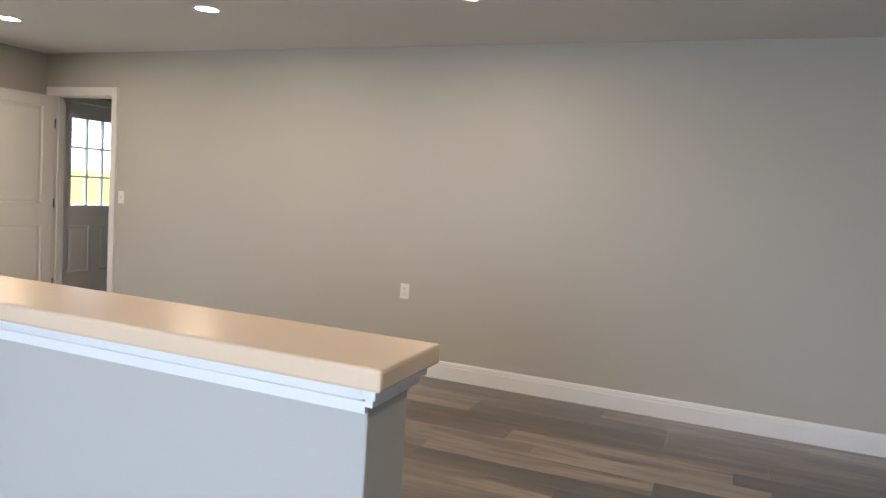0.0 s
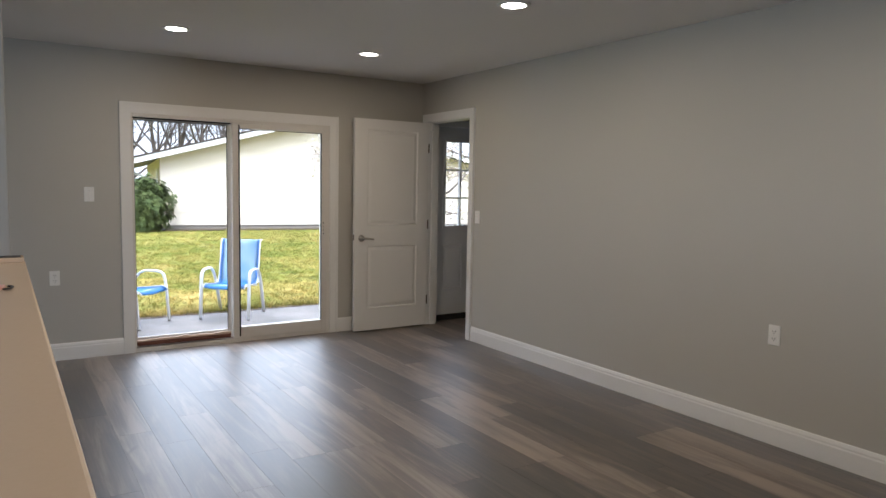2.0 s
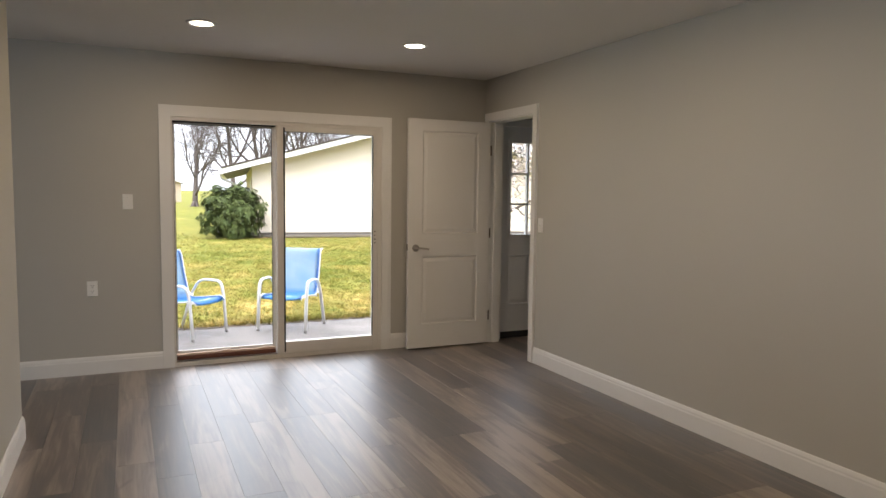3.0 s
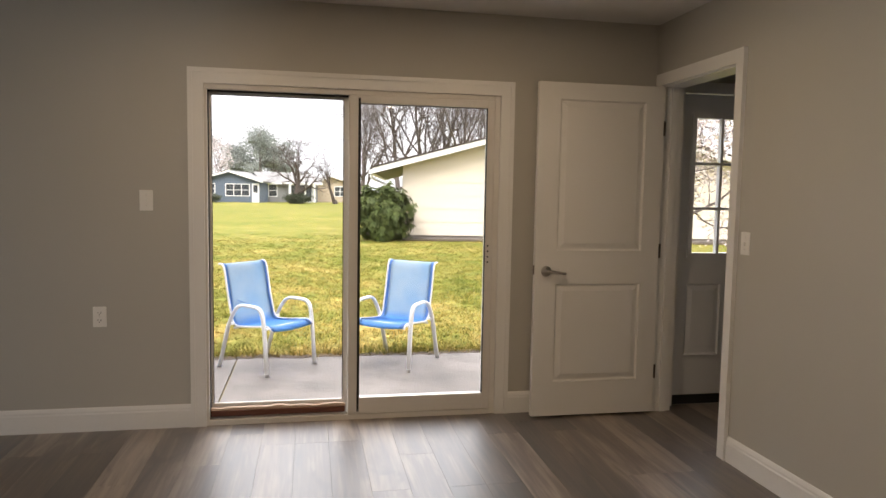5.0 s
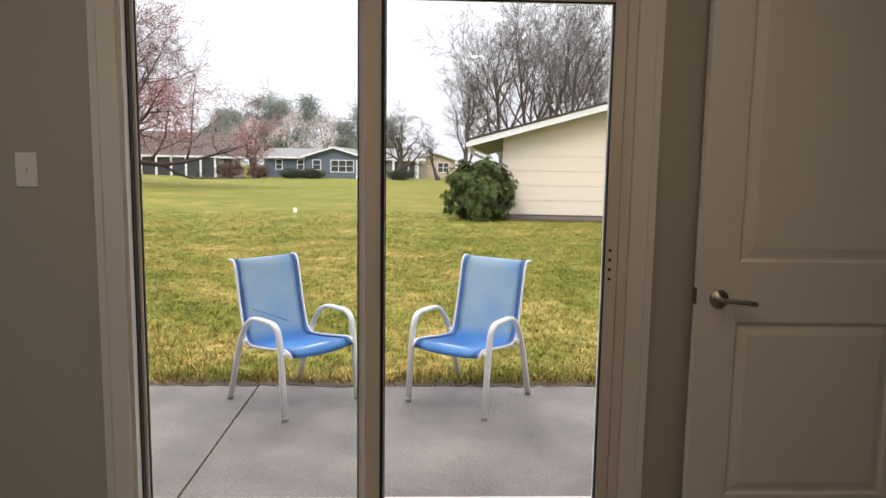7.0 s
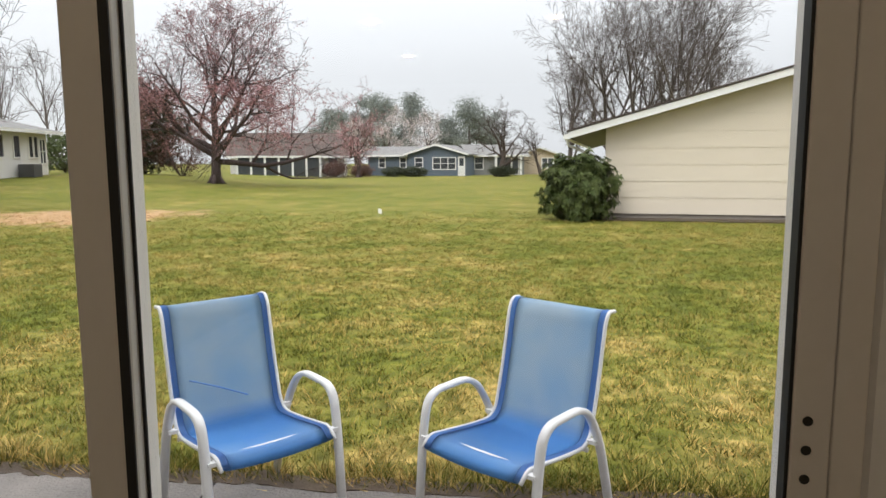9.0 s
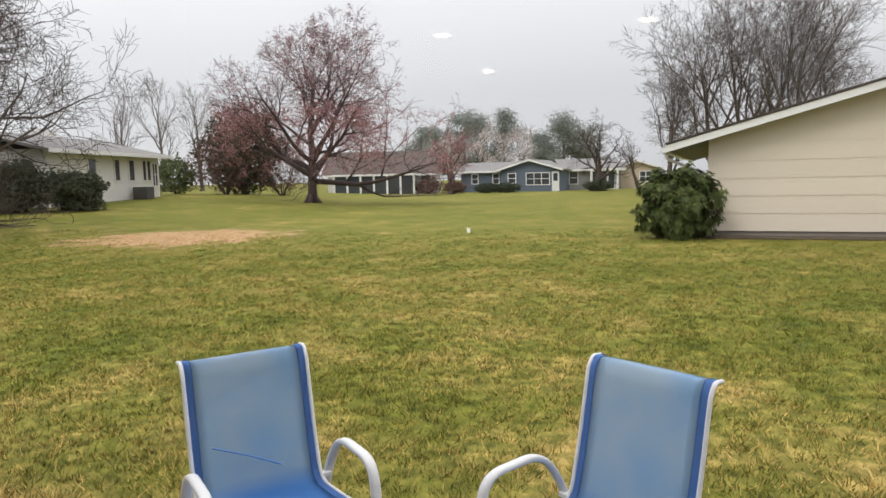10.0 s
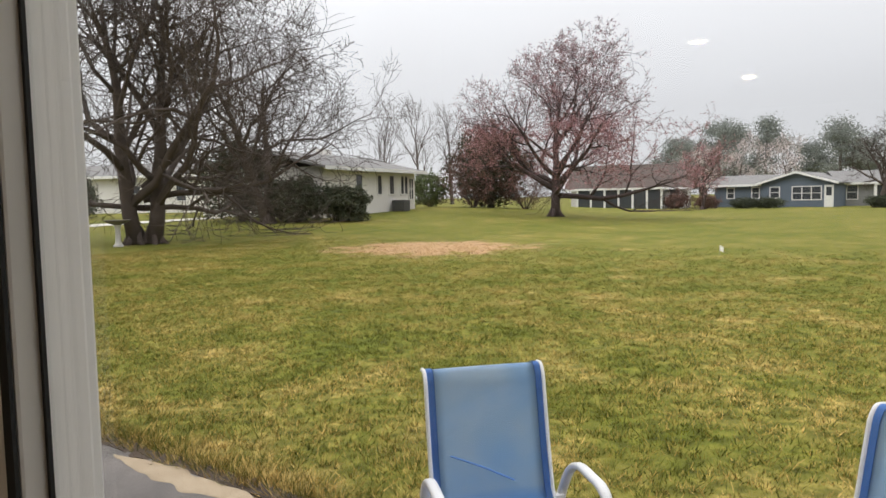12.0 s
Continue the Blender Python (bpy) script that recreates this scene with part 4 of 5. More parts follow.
# the twin-stemmed tree by the birdbath
bare_tree("large bare tree with two dark stems and drooping twigs", -20.6, -19.8, BARK, 5, rz=71, height=13.0, r0=0.30, limbs=12, depth=4, kids=6, start=0.12, spread=0.98,
          trunk_h=0.64, droop=0.08, twig=0.009, ratio=0.78, fine=0.62, stems=2, wiggle=0.36,
          arms=((1.6, 0.23, 0.97, 0.35, 6.8, 0.15), (2.0, 0.5, 0.85, 0.5, 6.2, 0.14), (1.3, 0.05, 0.95, 0.12, 6.4, 0.13), (1.3, -0.3, -0.95, 0.3, 5.0, 0.13), (1.8, -0.6, 0.8, 0.3, 5.5, 0.12)))
bare_tree("tall bare grey-barked tree behind the hedge", -30.6, -24.3, BARK, 23, height=13.0, r0=0.26, limbs=9, depth=4, kids=6, start=0.2, spread=0.88, trunk_h=0.6, twig=0.010, ratio=0.85, fine=0.58, wiggle=0.44, stems=2)
# the stand of tall bare trees behind the cream house
for i, (x, y, h, s) in enumerate(((-62, 10.2, 15, 31), (-64, 13.2, 17, 37), (-61, 15.8, 16, 41), (-66, 7.2, 11.5, 43), (-63, 18.4, 13.5, 47))):
    bare_tree("tall bare tree in the stand behind the cream house", x, y, GREYBARK, s, height=h, r0=0.26, limbs=11, depth=4, kids=6, start=0.14, spread=0.68, trunk_h=0.62, twig=0.0095, ratio=0.72, fine=0.56, stems=2 if i == 1 else 1, wiggle=0.22, upcurve=0.12)["group"] = "bare trees behind the cream house"
bare_tree("bare dark branching tree beside the far houses", -77.0, 1.0, BARK, 53, height=10.0, r0=0.42, limbs=8, depth=4, kids=5, start=0.3, spread=0.95, trunk_h=0.36, twig=0.013, ratio=1.25, fine=0.5, wiggle=0.3)
bare_tree("small leaning bare tree beside the far houses", -78.0, 5.2, BARK, 59, height=6.5, r0=0.22, limbs=6, depth=3, kids=5, lean=(0, -0.45), start=0.4, spread=0.8, trunk_h=0.6, twig=0.014)
for i, (x, y, h) in enumerate(((-70.5, -44.0, 12), (-73, -41, 11), (-69, -47.5, 11), (-76, -38, 10))):
    bare_tree("thin bare grey tree in the distance", x, y, GREYBARK, 61 + i, height=h, r0=0.2, limbs=8, depth=3, kids=6, start=0.2, spread=0.55, trunk_h=0.75, twig=0.014, ratio=0.55)["group"] = "thin bare trees in the distance"
bare_tree("small tree with pale pink blossom beside the brown-roofed house", -74.0, -13.2, REDBARK, 71, BLOSSOM, 2.4, 0.10, height=7.5, r0=0.2, limbs=7, depth=3, kids=6, start=0.2, spread=0.9, trunk_h=0.55, twig=0.012)
for i, (x, y) in enumerate(((-95, -14.5), (-97, -19), (-98, -9))):
    bare_tree("white-blossoming tree behind the far houses", x, y, GREYBARK, 76 + i, WHITEB, 4.0, 0.11, height=9.5, r0=0.2, limbs=7, depth=3, kids=6, start=0.2, spread=0.8, trunk_h=0.6, twig=0.014)["group"] = "white-blossoming trees"
bare_tree("white-blossoming tree beside the cream house", -17.0, 10.2, GREYBARK, 83, WHITEB, 2.0, 0.075, height=7.0, r0=0.13, limbs=9, depth=4, kids=5, start=0.15, spread=0.95, trunk_h=0.5, twig=0.006, ratio=0.85, wiggle=0.3)


# ---- shrubs and hedges ----
def shrub(name, label, category, x, y, rx, ry, h, n, size, leafmat, seed, aspect=0.45, rz=0.0, flat=0.6, low=0.0):
    """Many leaves in an uneven crown about a few stems."""
    rnd = random.Random(seed)
    ob = thing(name, label, category, pose(x, y, ground_z(x, y), 0, 0, rz))
    pts = []
    while len(pts) < n:
        d = Vector((rnd.gauss(0, 1), rnd.gauss(0, 1), rnd.gauss(0, 1)))
        d.normalize()
        k = (0.55 + 0.45 * rnd.random() ** 0.5) * (0.84 + 0.5 * noise.noise(d * 2.3 + Vector((seed, 0, 0))) + 0.38 * noise.noise(d * 6 + Vector((seed, 3, 0))))
        p = Vector((d.x * rx * k, d.y * ry * k, h * 0.47 + d.z * h * 0.53 * k))
        if p.z > low + 0.02:
            pts.append(p)
    v, f = leaf_quads(pts, size, rnd, flat, aspect)
    c = raw("foliage", v, f, leafmat)
    c.parent = ob
    v, f = [], []
    for i in range(14):
        a = rnd.random() * 6.28
        e = Vector((math.cos(a) * rx * 0.6, math.sin(a) * ry * 0.6, h * rnd.uniform(0.5, 0.85)))
        tube_geo(v, f, [Vector((math.cos(a) * 0.1, math.sin(a) * 0.1, -0.05)), e * 0.5 + Vector((0, 0, -0.1 * h)), e], [0.04, 0.025, 0.01], 5)
    s = raw("stems", v, f, BARK)
    s.parent = ob
    return ob


def rhododendron(x, y, rx, h, whorls, seed):
    """Whorls of long drooping leaves at the ends of branching stems, with gaps between the clumps."""
    rnd = random.Random(seed)
    ob = thing("bush", "dense dark green rhododendron bush at the cream house's corner", "bush", pose(x, y, ground_z(x, y)))
    heads = []
    while len(heads) < whorls:
        d = Vector((rnd.gauss(0, 1), rnd.gauss(0, 1), rnd.gauss(0.1, 1))).normalized()
        lump = 0.9 + 0.55 * noise.noise(d * 2.1 + Vector((seed, 0, 0))) + 0.3 * noise.noise(d * 5 + Vector((seed, 3, 0)))
        k = (0.62 + 0.38 * rnd.random() ** 0.5) * lump
        p = Vector((d.x * rx * k, d.y * rx * k, h * 0.44 + d.z * h * 0.54 * k))
        if p.z > 0.06:
            heads.append((p, d))
    vs_, fs_ = [], []
    for p, d in heads:
        axis = (d + Vector((rnd.gauss(0, 0.35), rnd.gauss(0, 0.35), 0.55))).normalized()
        side = axis.orthogonal().normalized()
        for q in range(9):
            u = side.copy()
            u.rotate(Matrix.Rotation(q * 0.7 + rnd.uniform(-0.2, 0.2), 3, axis))
            u = (u + axis * rnd.uniform(-0.25, 0.45)).normalized()
            n_, ln_ = u.cross(axis).normalized(), rnd.uniform(0.09, 0.155)
            w_, dn = n_ * ln_ * 0.19, Vector((0, 0, -ln_ * rnd.uniform(0.1, 0.45)))
            b_ = len(vs_)
            vs_ += [p, p + u * ln_ * 0.5 + w_, p + u * ln_ + dn, p + u * ln_ * 0.5 - w_]
            fs_ += [(b_, b_ + 1, b_ + 2), (b_, b_ + 2, b_ + 3)]
    raw("foliage", vs_, fs_, RHODO).parent = ob
    vs_, fs_ = [], []
    for p, d in heads[::14]:
        tube_geo(vs_, fs_, [Vector((d.x * 0.12, d.y * 0.12, -0.05)), p * 0.55 + Vector((0, 0, -0.05)), p], [0.035, 0.02, 0.006], 5)
    raw("stems", vs_, fs_, BARK).parent = ob


rhododendron(-23.3, 4.72, 0.95, 1.72, 1900, 3)
for i, (x, y, rx, h) in enumerate(((-30.9, -26.9, 2.5, 4.7), (-31.9, -23.6, 1.8, 2.5), (-33.6, -21.8, 1.4, 2.0))):
    shrub("hedge", "tall dark evergreen hedge in front of the white house", "hedge", x, y, rx, 1.5, h, 9000, 0.16, HEDGE, 20 + i, 0.6, rz=-40)["group"] = "hedges"
shrub("evergreen_shrub", "large dark evergreen with reddish branches", "shrub", -53.8, -24.6, 3.4, 3.0, 6.6, 9000, 0.28, HEDGE, 31, 0.6)
shrub("budding_shrub", "dark red budding shrub beside the evergreen", "shrub", -51.8, -25.0, 3.2, 2.6, 5.2, 9000, 0.13, DARKRED, 33, 0.5)
shrub("budding_shrub", "dark red budding shrub by the pink tree", "shrub", -54.0, -21.6, 2.4, 2.4, 4.2, 6500, 0.13, DARKRED, 35, 0.5)
shrub("green_shrub", "light green shrub beside the white house", "shrub", -51.0, -28.6, 1.8, 1.8, 3.0, 3500, 0.2, LIGHTG, 37, 0.6)
for i, (y, rx, h) in enumerate(((-16.3, 1.6, 1.7), (-13.5, 1.3, 1.4), (-8.0, 1.7, 1.1), (-10.0, 1.5, 1.0), (1.2, 1.6, 1.2))):
    shrub("hedge", "low clipped dark shrub before the far houses", "hedge", -76.5, y, 1.0, rx, h, 2500, 0.16, DARKRED if i < 2 else HEDGE, 40 + i, 0.6)["group"] = "low shrubs"
shrub("small_bush", "dark bush by the garage of the far white house", "bush", -27.5, -37.0, 1.2, 1.0, 2.6, 3500, 0.14, HEDGE, 51, 0.6)


def pine(x, y, h, seed):
    ob = thing("pine_tree", "tall hazy pine tree far behind the houses", "tree", pose(x, y, ground_z(x, y)), "far pines")
    rnd = random.Random(seed)
    v, f = [], []
    tube_geo(v, f, [Vector((0, 0, -0.1)), Vector((0.1, 0, h * 0.5)), Vector((0, 0.1, h * 0.95))], [0.3, 0.2, 0.05], 7)
    pts = []
    for i in range(26):
        z = h * rnd.uniform(0.32, 0.97)
        a, r = rnd.random() * 6.28, rnd.uniform(0.4, 0.28 * h * (1.1 - z / h) + 1.2)
        c = Vector((math.cos(a) * r, math.sin(a) * r, z))
        tube_geo(v, f, [Vector((0, 0, z - 0.6)), c], [0.07, 0.03], 4)
        s = rnd.uniform(0.55, 1.05)
        pts += [c + Vector((rnd.gauss(0, s), rnd.gauss(0, s), rnd.gauss(0, s * 0.7))) for _ in range(300)]
    t = raw("trunk", v, f, GREYBARK)
    t.parent = ob
    vv, ff = leaf_quads(pts, 0.34, rnd, 0.8, 0.4)
    c = raw("crown", vv, ff, HAZY_PINE)
    c.parent = ob


for i, (x, y, h) in enumerate(((-120, -27, 10), (-122, -22.5, 12.5), (-118, -19.5, 11.5), (-121, -15.5, 12.5), (-123, -9, 9), (-119, -5.5, 11.5), (-122, -2.5, 9.5), (-125, -31, 11), (-124, -25, 10))):
    pine(x, y, h, 90 + i)


# ---- houses ----
def prism(pts, y0, y1):
    """A polygon in x, z drawn out from y0 to y1."""
    bm = bmesh.new()
    a = [bm.verts.new((x, y0, z)) for x, z in pts]
    b = [bm.verts.new((x, y1, z)) for x, z in pts]
    n = len(pts)
    bm.faces.new(a)
    bm.faces.new(b[::-1])
    for i in range(n):
        bm.faces.new((a[i], a[(i + 1) % n], b[(i + 1) % n], b[i]))
    bmesh.ops.recalc_face_normals(bm, faces=bm.faces)
    return bm


def house_window(parent, x, z, w, h, cols=1, rows=2, frame_m=None, y=0.0, fw=0.09):
    fm = frame_m or TRIM
    wn_ = part("window", boxes((x - w / 2 - fw, y - 0.06, z - fw, x - w / 2, y + 0.02, z + h + fw), (x + w / 2, y - 0.06, z - fw, x + w / 2 + fw, y + 0.02, z + h + fw),
                               (x - w / 2, y - 0.06, z + h, x + w / 2, y + 0.02, z + h + fw), (x - w / 2, y - 0.07, z - fw, x + w / 2, y + 0.02, z)), fm, parent)
    part("pane", boxes((x - w / 2, y - 0.02, z, x + w / 2, y - 0.005, z + h)), PANE, wn_)
    bars = [(x - w / 2 + w * i / cols - 0.04, y - 0.05, z, x - w / 2 + w * i / cols + 0.04, y - 0.021, z + h) for i in range(1, cols)]
    bars += [(x - w / 2, y - 0.045, z + h * i / rows - 0.03, x + w / 2, y - 0.0215, z + h * i / rows + 0.03) for i in range(1, rows)]
    if bars:
        part("bars", boxes(*bars), fm, wn_)


def gable_roof(parent, x0, x1, y0, y1, h, rise, mat_, along="x", over=0.5, th=0.14):
    """A low gable roof over the rectangle; the ridge runs along x or y."""
    if along == "x":
        ym = (y0 + y1) / 2
        k = rise / (ym - y0)
        pr = [(y0 - over, h - over * k), (ym, h + rise), (y1 + over, h - over * k), (y1 + over, h - over * k + th), (ym, h + rise + th), (y0 - over, h - over * k + th)]
        bm = bmesh.new()
        a = [bm.verts.new((x0 - over, p, q)) for p, q in pr]
        b = [bm.verts.new((x1 + over, p, q)) for p, q in pr]
        for i in range(6):
            bm.faces.new((a[i], a[(i + 1) % 6], b[(i + 1) % 6], b[i]))
        bm.faces.new(a)
        bm.faces.new(b[::-1])
        bmesh.ops.recalc_face_normals(bm, faces=bm.faces)
        r = part("roof", bm, mat_, parent)
        part("fascia", boxes((x0 - over, y0 - over - 0.03, h - over * k - 0.06, x1 + over, y0 - over, h - over * k + th + 0.01)), TRIM, r, "white fascia board")
    else:
        xm = (x0 + x1) / 2
        k = rise / (xm - x0)
        lo = h - over * k
        r = part("roof", prism([(x0 - over, lo), (xm, h + rise), (x1 + over, lo), (x1 + over, lo + th), (xm, h + rise + th), (x0 - over, lo + th)], y0 - over, y1 + over), mat_, parent)
        part("fascia", prism([(x0 - over, lo - 0.05), (xm, h + rise - 0.05), (x1 + over, lo - 0.05), (x1 + over, lo + th + 0.01), (xm, h + rise + th + 0.01), (x0 - over, lo + th + 0.01)], y0 - over - 0.04, y0 - over - 0.002), TRIM, r, "white rake board")


# cream neighbouring house: its gable wall looks at the patio
ax, ay, ang = -23.87, 5.45, 82.1
ch = thing("house", "cream house with lap siding, low gable roof and white rake boards", "house", pose(ax, ay, -0.13, 0, 0, ang))
CL, CH, CK, FND = 11.5, 2.33, 0.275, 0.13
PK = CH + CK * CL / 2
part("wall", prism([(0, FND), (CL, FND), (CL, CH), (CL / 2, PK), (0, CH)], 0.02, 14.0), CREAMS, ch)
part("foundation", boxes((0.03, 0.05, -0.1, CL - 0.03, 13.9, FND)), BLOCK, ch, "brown-grey block foundation")
row_h = 0.42
i = 0
while FND + i * row_h < PK - 0.05:
    z0, z1 = FND + i * row_h, FND + (i + 1) * row_h + 0.02

    def inset(z):
        return 0.0 if z <= CH else (z - CH) / CK
    za = min(z1, PK - 0.01)
    pts = [(inset(z0), z0), (CL - inset(z0), z0)]
    if z0 < CH < za:
        pts += [(CL, CH)]
    pts += [(CL - inset(za), za), (inset(za), za)]
    if z0 < CH < za:
        pts += [(0, CH)]
    bm = prism(pts, -0.016, 0.018)
    for v in bm.verts:          # each board leans out at its foot
        if v.co.y < 0:
            v.co.y = -0.006 + 0.010 * (v.co.z - z0) / row_h
    part("siding_board", bm, CREAMS, ch)
    i += 1
OV = 0.95
lo = CH - OV * CK
rf = part("roof", prism([(-OV, lo + 0.02), (CL / 2, PK + 0.02), (CL + OV, lo + 0.02), (CL + OV, lo + 0.17), (CL / 2, PK + 0.17), (-OV, lo + 0.17)], -0.45, 14.5), SHINGLE, ch, "dark grey shingle roof")
part("rake_board", prism([(-OV, lo - 0.02), (CL / 2, PK - 0.02), (CL + OV, lo - 0.02), (CL + OV, lo + 0.15), (CL / 2, PK + 0.15), (-OV, lo + 0.15)], -0.50, -0.455), TRIM, rf, "white rake board")
part("shingle_edge", prism([(-OV - 0.02, lo + 0.172), (CL / 2, PK + 0.172), (CL + OV + 0.02, lo + 0.172), (CL + OV + 0.02, lo + 0.205), (CL / 2, PK + 0.205), (-OV - 0.02, lo + 0.205)], -0.54, 14.5), BROWNSH, rf, "dark shingle edge")
part("gutter", boxes((-OV - 0.1, -0.5, lo - 0.02, -OV, 14.5, lo + 0.1)), TRIM, rf, "white gutter")
part("downspout", pipe(rounded([(-OV - 0.05, 0.3, lo), (-OV - 0.05, 0.3, lo - 0.15), (-0.06, 0.3, lo - 0.55), (-0.06, 0.3, 0.1)], 0.08), 0.04, 8), TRIM, ch, "white downspout")
bm = boxes((-0.035, 1.6, 1.1, -0.005, 2.6, 2.0))
part("window", bm, TRIM, ch)
structure("soil_bed", boxes((0.0, -0.75, -0.15, CL, 0.02, 0.022)), DIRT, "strip of bare dark soil along the cream house", "soil").matrix_world = pose(ax, ay, -0.13, 0, 0, ang)


def placed_house(label, left, right, z=None):
    a = math.degrees(math.atan2(right[1] - left[1], right[0] - left[0]))
    z = min(ground_z(*left), ground_z(*right)) if z is None else z
    return thing("house", label, "house", pose(left[0], left[1], z, 0, 0, a)), math.hypot(right[0] - left[0], right[1] - left[1])


# blue-grey house with a front gable
h1, L1 = placed_house("blue-grey far house with a white-trimmed front gable", (-82.3, -14.3), (-80.5, -2.9))
part("wall", boxes((0, 0.6, -0.1, L1 - 6.6, 8, 2.3)), BLUES, h1)
part("gable_wall", prism([(L1 - 6.6, -0.1), (L1, -0.1), (L1, 2.35), (L1 - 3.3, 3.3), (L1 - 6.6, 2.35)], 0, 8), BLUES, h1)
gable_roof(h1, -0.2, L1 - 6.3, 0.6, 8, 2.3, 0.9, SHINGLE)
gable_roof(h1, L1 - 6.6, L1, 0, 8, 2.35, 0.98, SHINGLE, "y", 0.45)
for x in (1.7, 4.2):
    house_window(h1, x, 0.95, 0.65, 1.0, y=0.6)
house_window(h1, L1 - 5.3, 0.95, 0.8, 1.0)
house_window(h1, L1 - 2.4, 0.75, 2.5, 1.2, 3, 2)
part("door", boxes((L1 - 0.85, -0.05, 0.0, L1 - 0.05, 0.02, 2.1)), TRIM, h1, "white door")
part("door_glass", boxes((L1 - 0.68, -0.06, 1.1, L1 - 0.22, -0.051, 1.9)), PANE, h1)
# grey wing and the tan house beyond
h2, L2 = placed_house("grey far house with a porch and tall windows", (-84.5, -2.6), (-86.4, 3.4))
part("wall", boxes((0, 0, -0.1, L2, 7, 2.3)), GREYS, h2)
gable_roof(h2, 0, L2, 0, 7, 2.3, 1.1, SHINGLE)
house_window(h2, 0.9, 0.7, 0.9, 1.3)
for x in (3.4, 4.3, 5.2):
    house_window(h2, x, 0.1, 0.7, 1.9, 1, 1)
for x in (2.8, 5.75):
    part("post", boxes((x - 0.12, -0.5, -0.1, x + 0.12, -0.3, 2.2)), TRIM, h2)
h3, L3 = placed_house("tan far house with a low front gable", (-88.0, 2.6), (-88.9, 7.6))
part("gable_wall", prism([(0, -0.1), (L3, -0.1), (L3, 2.3), (L3 / 2, 3.1), (0, 2.3)], 0, 8), TANS, h3)
gable_roof(h3, 0, L3, 0, 8, 2.3, 0.8, SHINGLE, "y", 0.4)
house_window(h3, 3.6, 0.8, 1.3, 1.1, 2, 2)
# brown-roofed house with a screened porch
h4, L4 = placed_house("far house with a brown roof and a white screened porch", (-75.0, -27.2), (-77.5, -15.6), -0.12)
part("wall", boxes((0, 0.6, -0.1, L4, 9, 2.35)), WHITES, h4)
gable_roof(h4, 0, L4, 0.6, 9, 2.35, 2.3, BROWNSH, over=0.6)
part("porch_roof", boxes((0.8, -1.2, 2.0, L4 - 2.2, 0.6, 2.2)), TRIM, h4, "white porch roof")
part("porch_screen", boxes((1.0, -1.0, -0.1, L4 - 2.4, 0.0, 2.0)), PANE, h4, "dark porch screens")
for i in range(7):
    x = 1.0 + (L4 - 3.4) * i / 6
    part("post", boxes((x - 0.1, -1.1, -0.1, x + 0.1, -0.98, 2.0)), TRIM, h4)
house_window(h4, L4 - 1.2, 0.9, 0.9, 1.1, 1, 2, y=0.6)
# white house on the south-west
h5, L5 = placed_house("long white house with dark windows and a low grey roof", (-34.6, -24.4), (-45.82, -26.23), 0.6)
part("wall", boxes((0, 0, -0.7, L5, 9, 2.75)), WHITES, h5)
gable_roof(h5, 0, L5, 0, 9, 2.75, 1.0, SHINGLE, over=0.7)
for x, w in ((L5 - 5.0, 0.5), (L5 - 3.4, 0.6), (L5 - 1.9, 0.4), (L5 - 1.35, 0.4), (L5 - 7.5, 0.7)):
    house_window(h5, x, 1.15, w, 1.2, 1, 1, WHITES)
house_window(h5, L5 - 0.6, 0.8, 0.6, 1.4, 2, 2)
acu = tagged(link("air_conditioner", boxes((-0.45, -0.45, 0, 0.45, 0.45, 0.75), bevel=0.03), DUST), "dark outdoor air conditioning unit beside the white house", "air conditioner")
acu.matrix_world = pose(-42.6, -25.0, ground_z(-42.6, -25.0), 0, 0, 9)
for x, y, zz in ((L5 - 4, 4.6, 3.8), (L5 - 5.2, 4.4, 3.8)):
    part("roof_vent", boxes((x - 0.2, y - 0.2, zz - 0.3, x + 0.2, y + 0.2, zz + 0.45)), WHITES, h5)
# white garage behind the twin-stemmed tree
h6, L6 = placed_house("far white house with a plain garage wall", (-33.0, -54.0), (-37.5, -39.5), 0.6)
part("wall", boxes((0, 0, -0.4, L6, 8, 2.9)), WHITES, h6)
gable_roof(h6, 0, L6, 0, 8, 2.9, 1.0, SHINGLE)
house_window(h6, L6 - 1.5, 1.0, 0.8, 1.1)
house_window(h6, L6 - 5.5, 1.0, 0.8, 1.1)

# ---- garden things ----
bb = thing("birdbath", "pale stone birdbath on a pedestal beside the twin-stemmed tree", "birdbath", pose(-19.3, -19.35, ground_z(-19.3, -19.35)))
part("pedestal", lathe([(0.17, -0.02), (0.17, 0.05), (0.12, 0.09), (0.09, 0.2), (0.085, 0.6), (0.12, 0.72), (0.13, 0.76)], 20), STONE, bb, "", True)
part("bowl", lathe([(0.12, 0.76), (0.30, 0.82), (0.43, 0.90), (0.45, 0.93), (0.42, 0.93), (0.28, 0.86), (0.02, 0.84)], 28), mat("weathered_bowl_stone", (0.22, 0.2, 0.18), (0.15, 0.14, 0.12), 0.8, 5, 40, 0.3), bb, "darker weathered stone bowl", True)
fl = thing("marker_flag", "small white marker flag standing in the lawn", "flag", pose(-23.7, -0.55, ground_z(-23.7, -0.55)))
part("stake", pipe([(0, 0, -0.02), (0, 0, 0.26)], 0.004, 6), SCREW, fl)
bm = boxes((-0.004, 0.0, 0.13, 0.004, 0.10, 0.26))
for v in bm.verts:
    if v.co.y > 0.08:
        v.co.z -= 0.04
        v.co.x += 0.03
part("flag_sheet", bm, FLAGW, fl)
dv, df = [], []
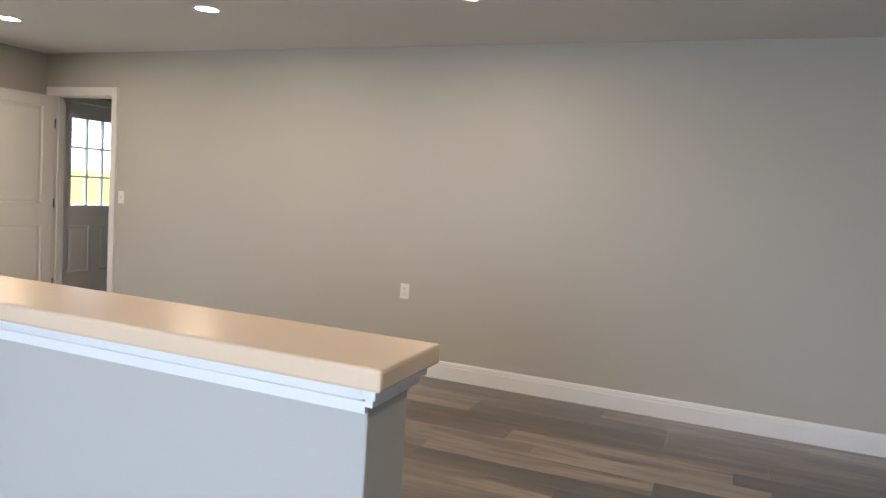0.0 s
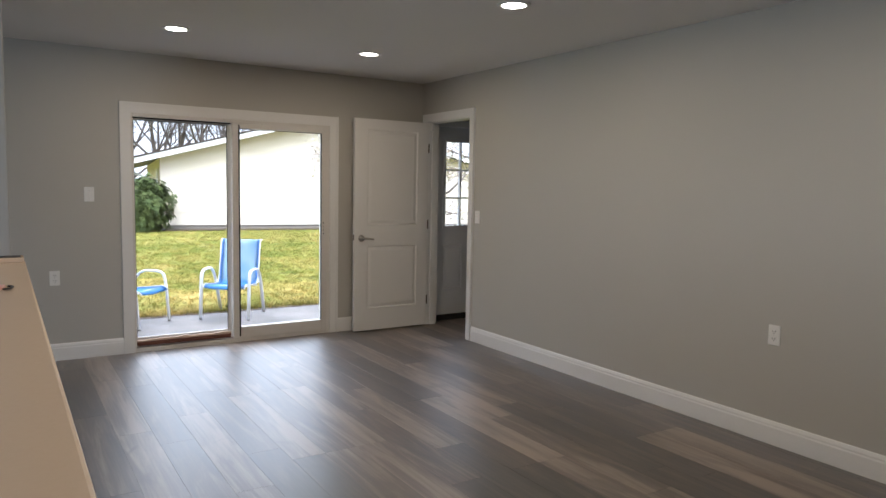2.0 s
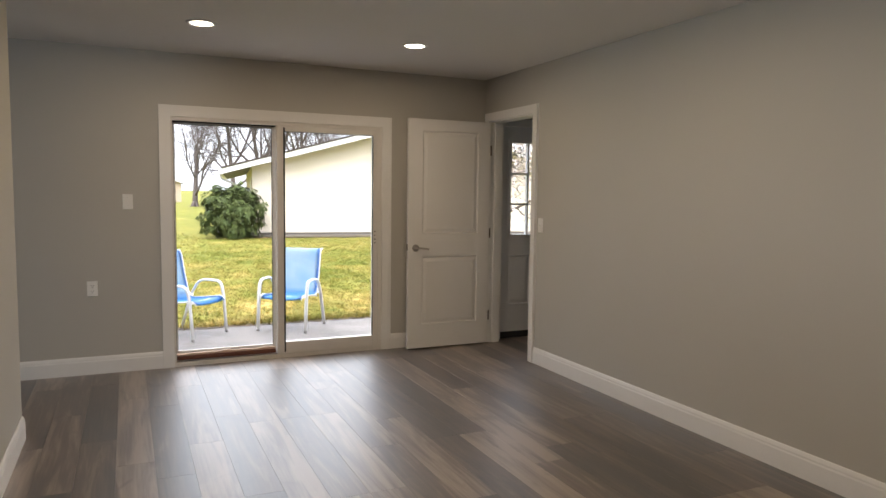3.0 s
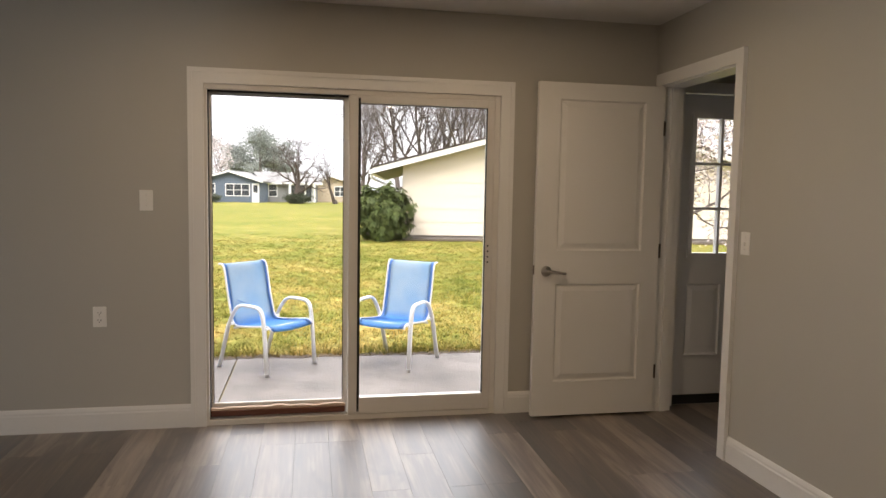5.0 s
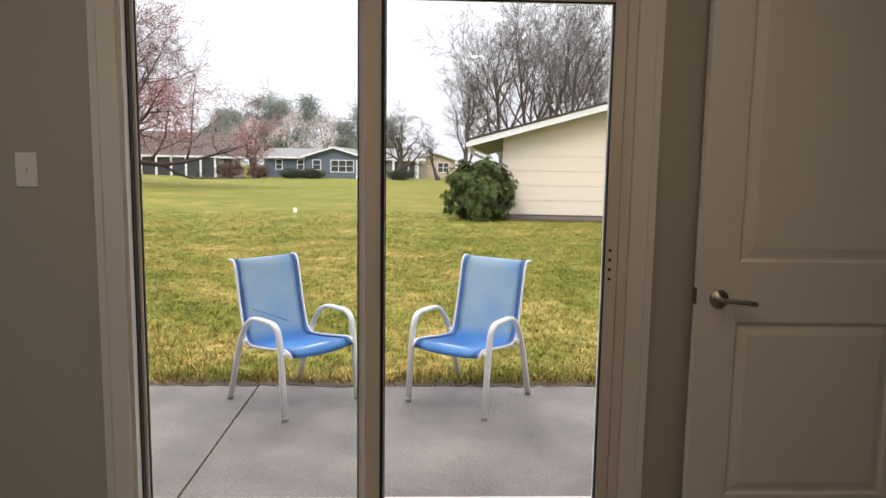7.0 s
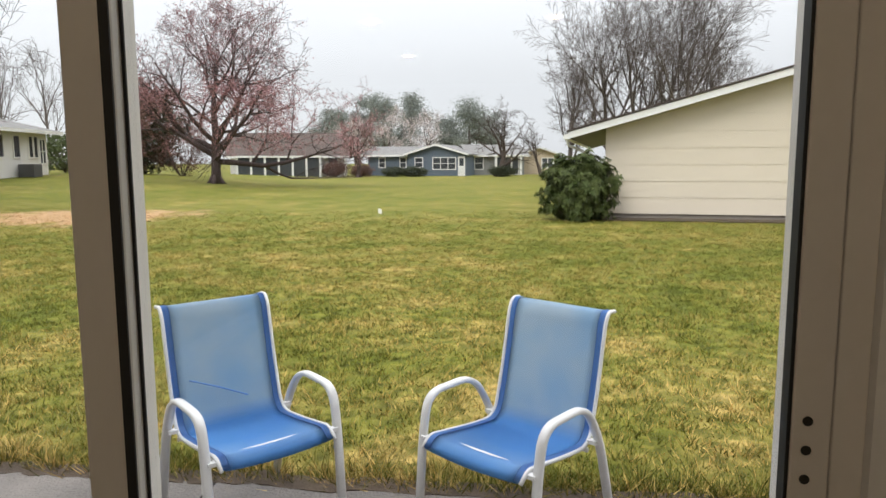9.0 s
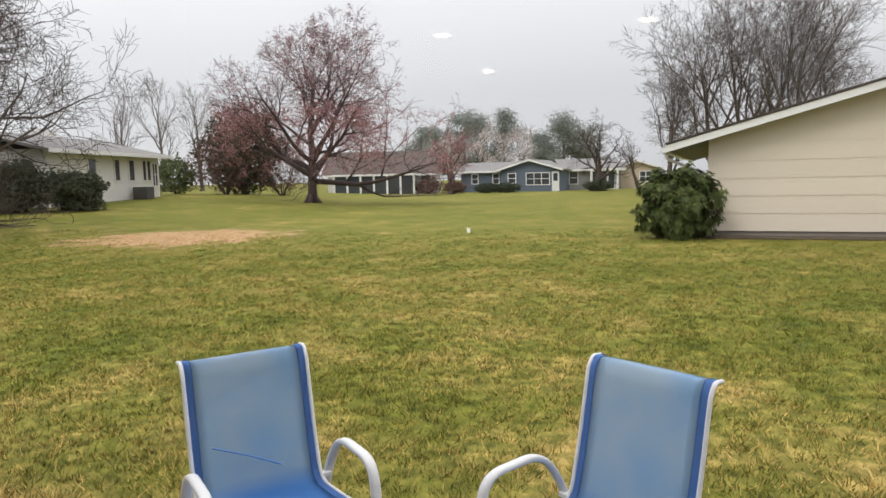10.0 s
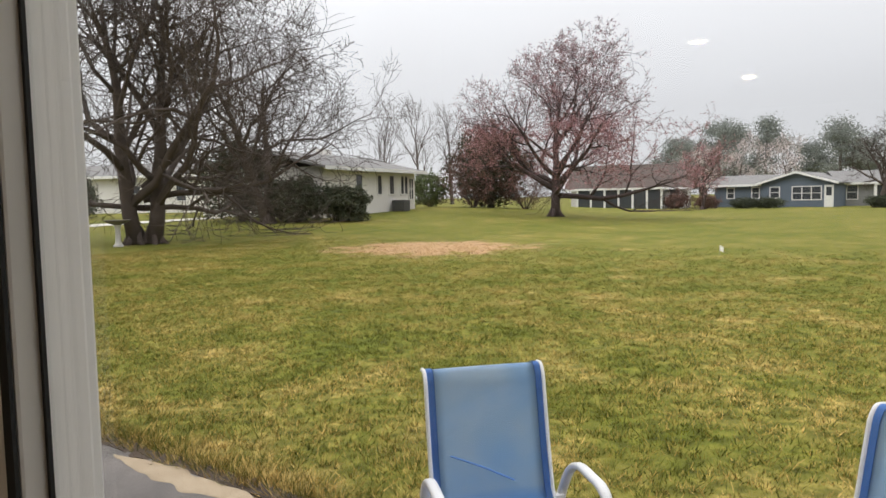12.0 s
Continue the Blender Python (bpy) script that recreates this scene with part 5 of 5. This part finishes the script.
for k in range(41):
    for j, off in enumerate((-0.8, 0.0, 0.8)):
        x, y = -32.6 + 0.48 * k, -30.9 + off
        dv.append((x, y, ground_z(x, y) + 0.03))
for k in range(40):
    for j in range(2):
        df.append((3 * k + j, 3 * k + j + 1, 3 * k + j + 4, 3 * k + j + 3))
tagged(raw("path", dv, df, STONE), "pale concrete path before the far white house", "path", kind="structure")

# ---- grass blades near the patio (uncountable) ----
rng = np.random.default_rng(4)


def blades(name, tufts, per, x0, x1, y0, y1, hgt, wid, radius):
    """Tufts of leaning blades; they thin out away from the house."""
    tx = x1 - (x1 - x0) * rng.beta(1.0, 2.2, tufts)
    ty = rng.uniform(y0, y1, tufts)
    th = rng.uniform(0.45, 1.45, tufts) ** 1.3
    ox, oy = rng.normal(0, radius, (tufts, per)), rng.normal(0, radius, (tufts, per))
    tz = np.array([ground_z(a, b) for a, b in zip(tx, ty)]) - 0.004
    x, y, z = (tx[:, None] + ox).ravel(), (ty[:, None] + oy).ravel(), np.repeat(tz, per)
    count = tufts * per
    a = rng.uniform(0, 2 * np.pi, count)
    h = hgt * np.repeat(th, per) * rng.uniform(0.6, 1.2, count)
    w = wid * rng.uniform(0.7, 1.3, count)
    lx = (ox.ravel() / radius * 0.45 + rng.normal(0, 0.4, count)) * h
    ly = (oy.ravel() / radius * 0.45 + rng.normal(0, 0.4, count)) * h
    keep = x < PATX + 0.03
    x, y, z, a, h, w, lx, ly = (q[keep] for q in (x, y, z, a, h, w, lx, ly))
    count = len(x)
    v = np.empty((count, 3, 3))
    v[:, 0] = np.stack((x - np.cos(a) * w, y - np.sin(a) * w, z), 1)
    v[:, 1] = np.stack((x + np.cos(a) * w, y + np.sin(a) * w, z), 1)
    v[:, 2] = np.stack((x + lx, y + ly, z + h), 1)
    me = bpy.data.meshes.new(name)
    me.from_pydata(v.reshape(-1, 3).tolist(), [], np.arange(count * 3).reshape(-1, 3).tolist())
    me.materials.append(BLADES)
    tagged(new(name, me), "short spring grass, green and straw-coloured", "grass", kind="stuff")


blades("grass", 80000, 9, -27.0, PATX - 0.02, -17.0, 9.5, 0.036, 0.0038, 0.026)
blades("grass_edge", 1300, 11, PATX - 0.32, PATX - 0.05, -4.2, 8.0, 0.075, 0.004, 0.03)

# ---- floor planks ----
floor = thing("floor", "grey-brown wood-look vinyl plank floor", "floor")
floor["kind"] = "structure"
PW, PL = 0.182, 1.22
PLANK_MESHES = {}


def plank(x0, y0, x1, y1):
    key = (round(x1 - x0, 3), round(y1 - y0, 3))
    if key not in PLANK_MESHES:
        w, d, g, c = key[0], key[1], 0.0002, 0.0004
        bm = bmesh.new()
        lo_ = [bm.verts.new(p) for p in ((g, g, -0.007), (w - g, g, -0.007), (w - g, d - g, -0.007), (g, d - g, -0.007))]
        m_ = [bm.verts.new(p) for p in ((g, g, -0.0012), (w - g, g, -0.0012), (w - g, d - g, -0.0012), (g, d - g, -0.0012))]
        hi = [bm.verts.new(p) for p in ((g + c, g + c, 0), (w - g - c, g + c, 0), (w - g - c, d - g - c, 0), (g + c, d - g - c, 0))]
        for a, b in ((lo_, m_), (m_, hi)):
            for k in range(4):
                bm.faces.new((a[k], a[(k + 1) % 4], b[(k + 1) % 4], b[k]))
        bm.faces.new(hi)
        me = bpy.data.meshes.new("plank")
        bm.to_mesh(me)
        bm.free()
        me.materials.append(PLANK)
        PLANK_MESHES[key] = me
    ob = new("plank", PLANK_MESHES[key])
    ob.parent = floor
    ob.location = (x0, y0, 0)


rp = random.Random(8)
rest = []
yy = SY
while yy < ANY_:
    y1 = min(yy + PW, ANY_)
    xs = WX - PL * rp.choice((0.15, 0.35, 0.5, 0.7, 0.85))
    xe = EX if y1 <= NY + 0.25 else AEX
    while xs < xe:
        a, b = max(xs, WX), min(xs + PL, xe)
        if b - a > 0.02:
            if yy > 0.9 and a < 0.6:
                plank(a, yy, b, y1)
            else:
                rest.append((a + 0.001, yy + 0.001, -0.007, b - 0.001, y1 - 0.001, 0.0))
        xs += PL
    yy += PW
pr = part("plank_rest", boxes(*rest), PLANK, floor)
pr["kind"] = "stuff"
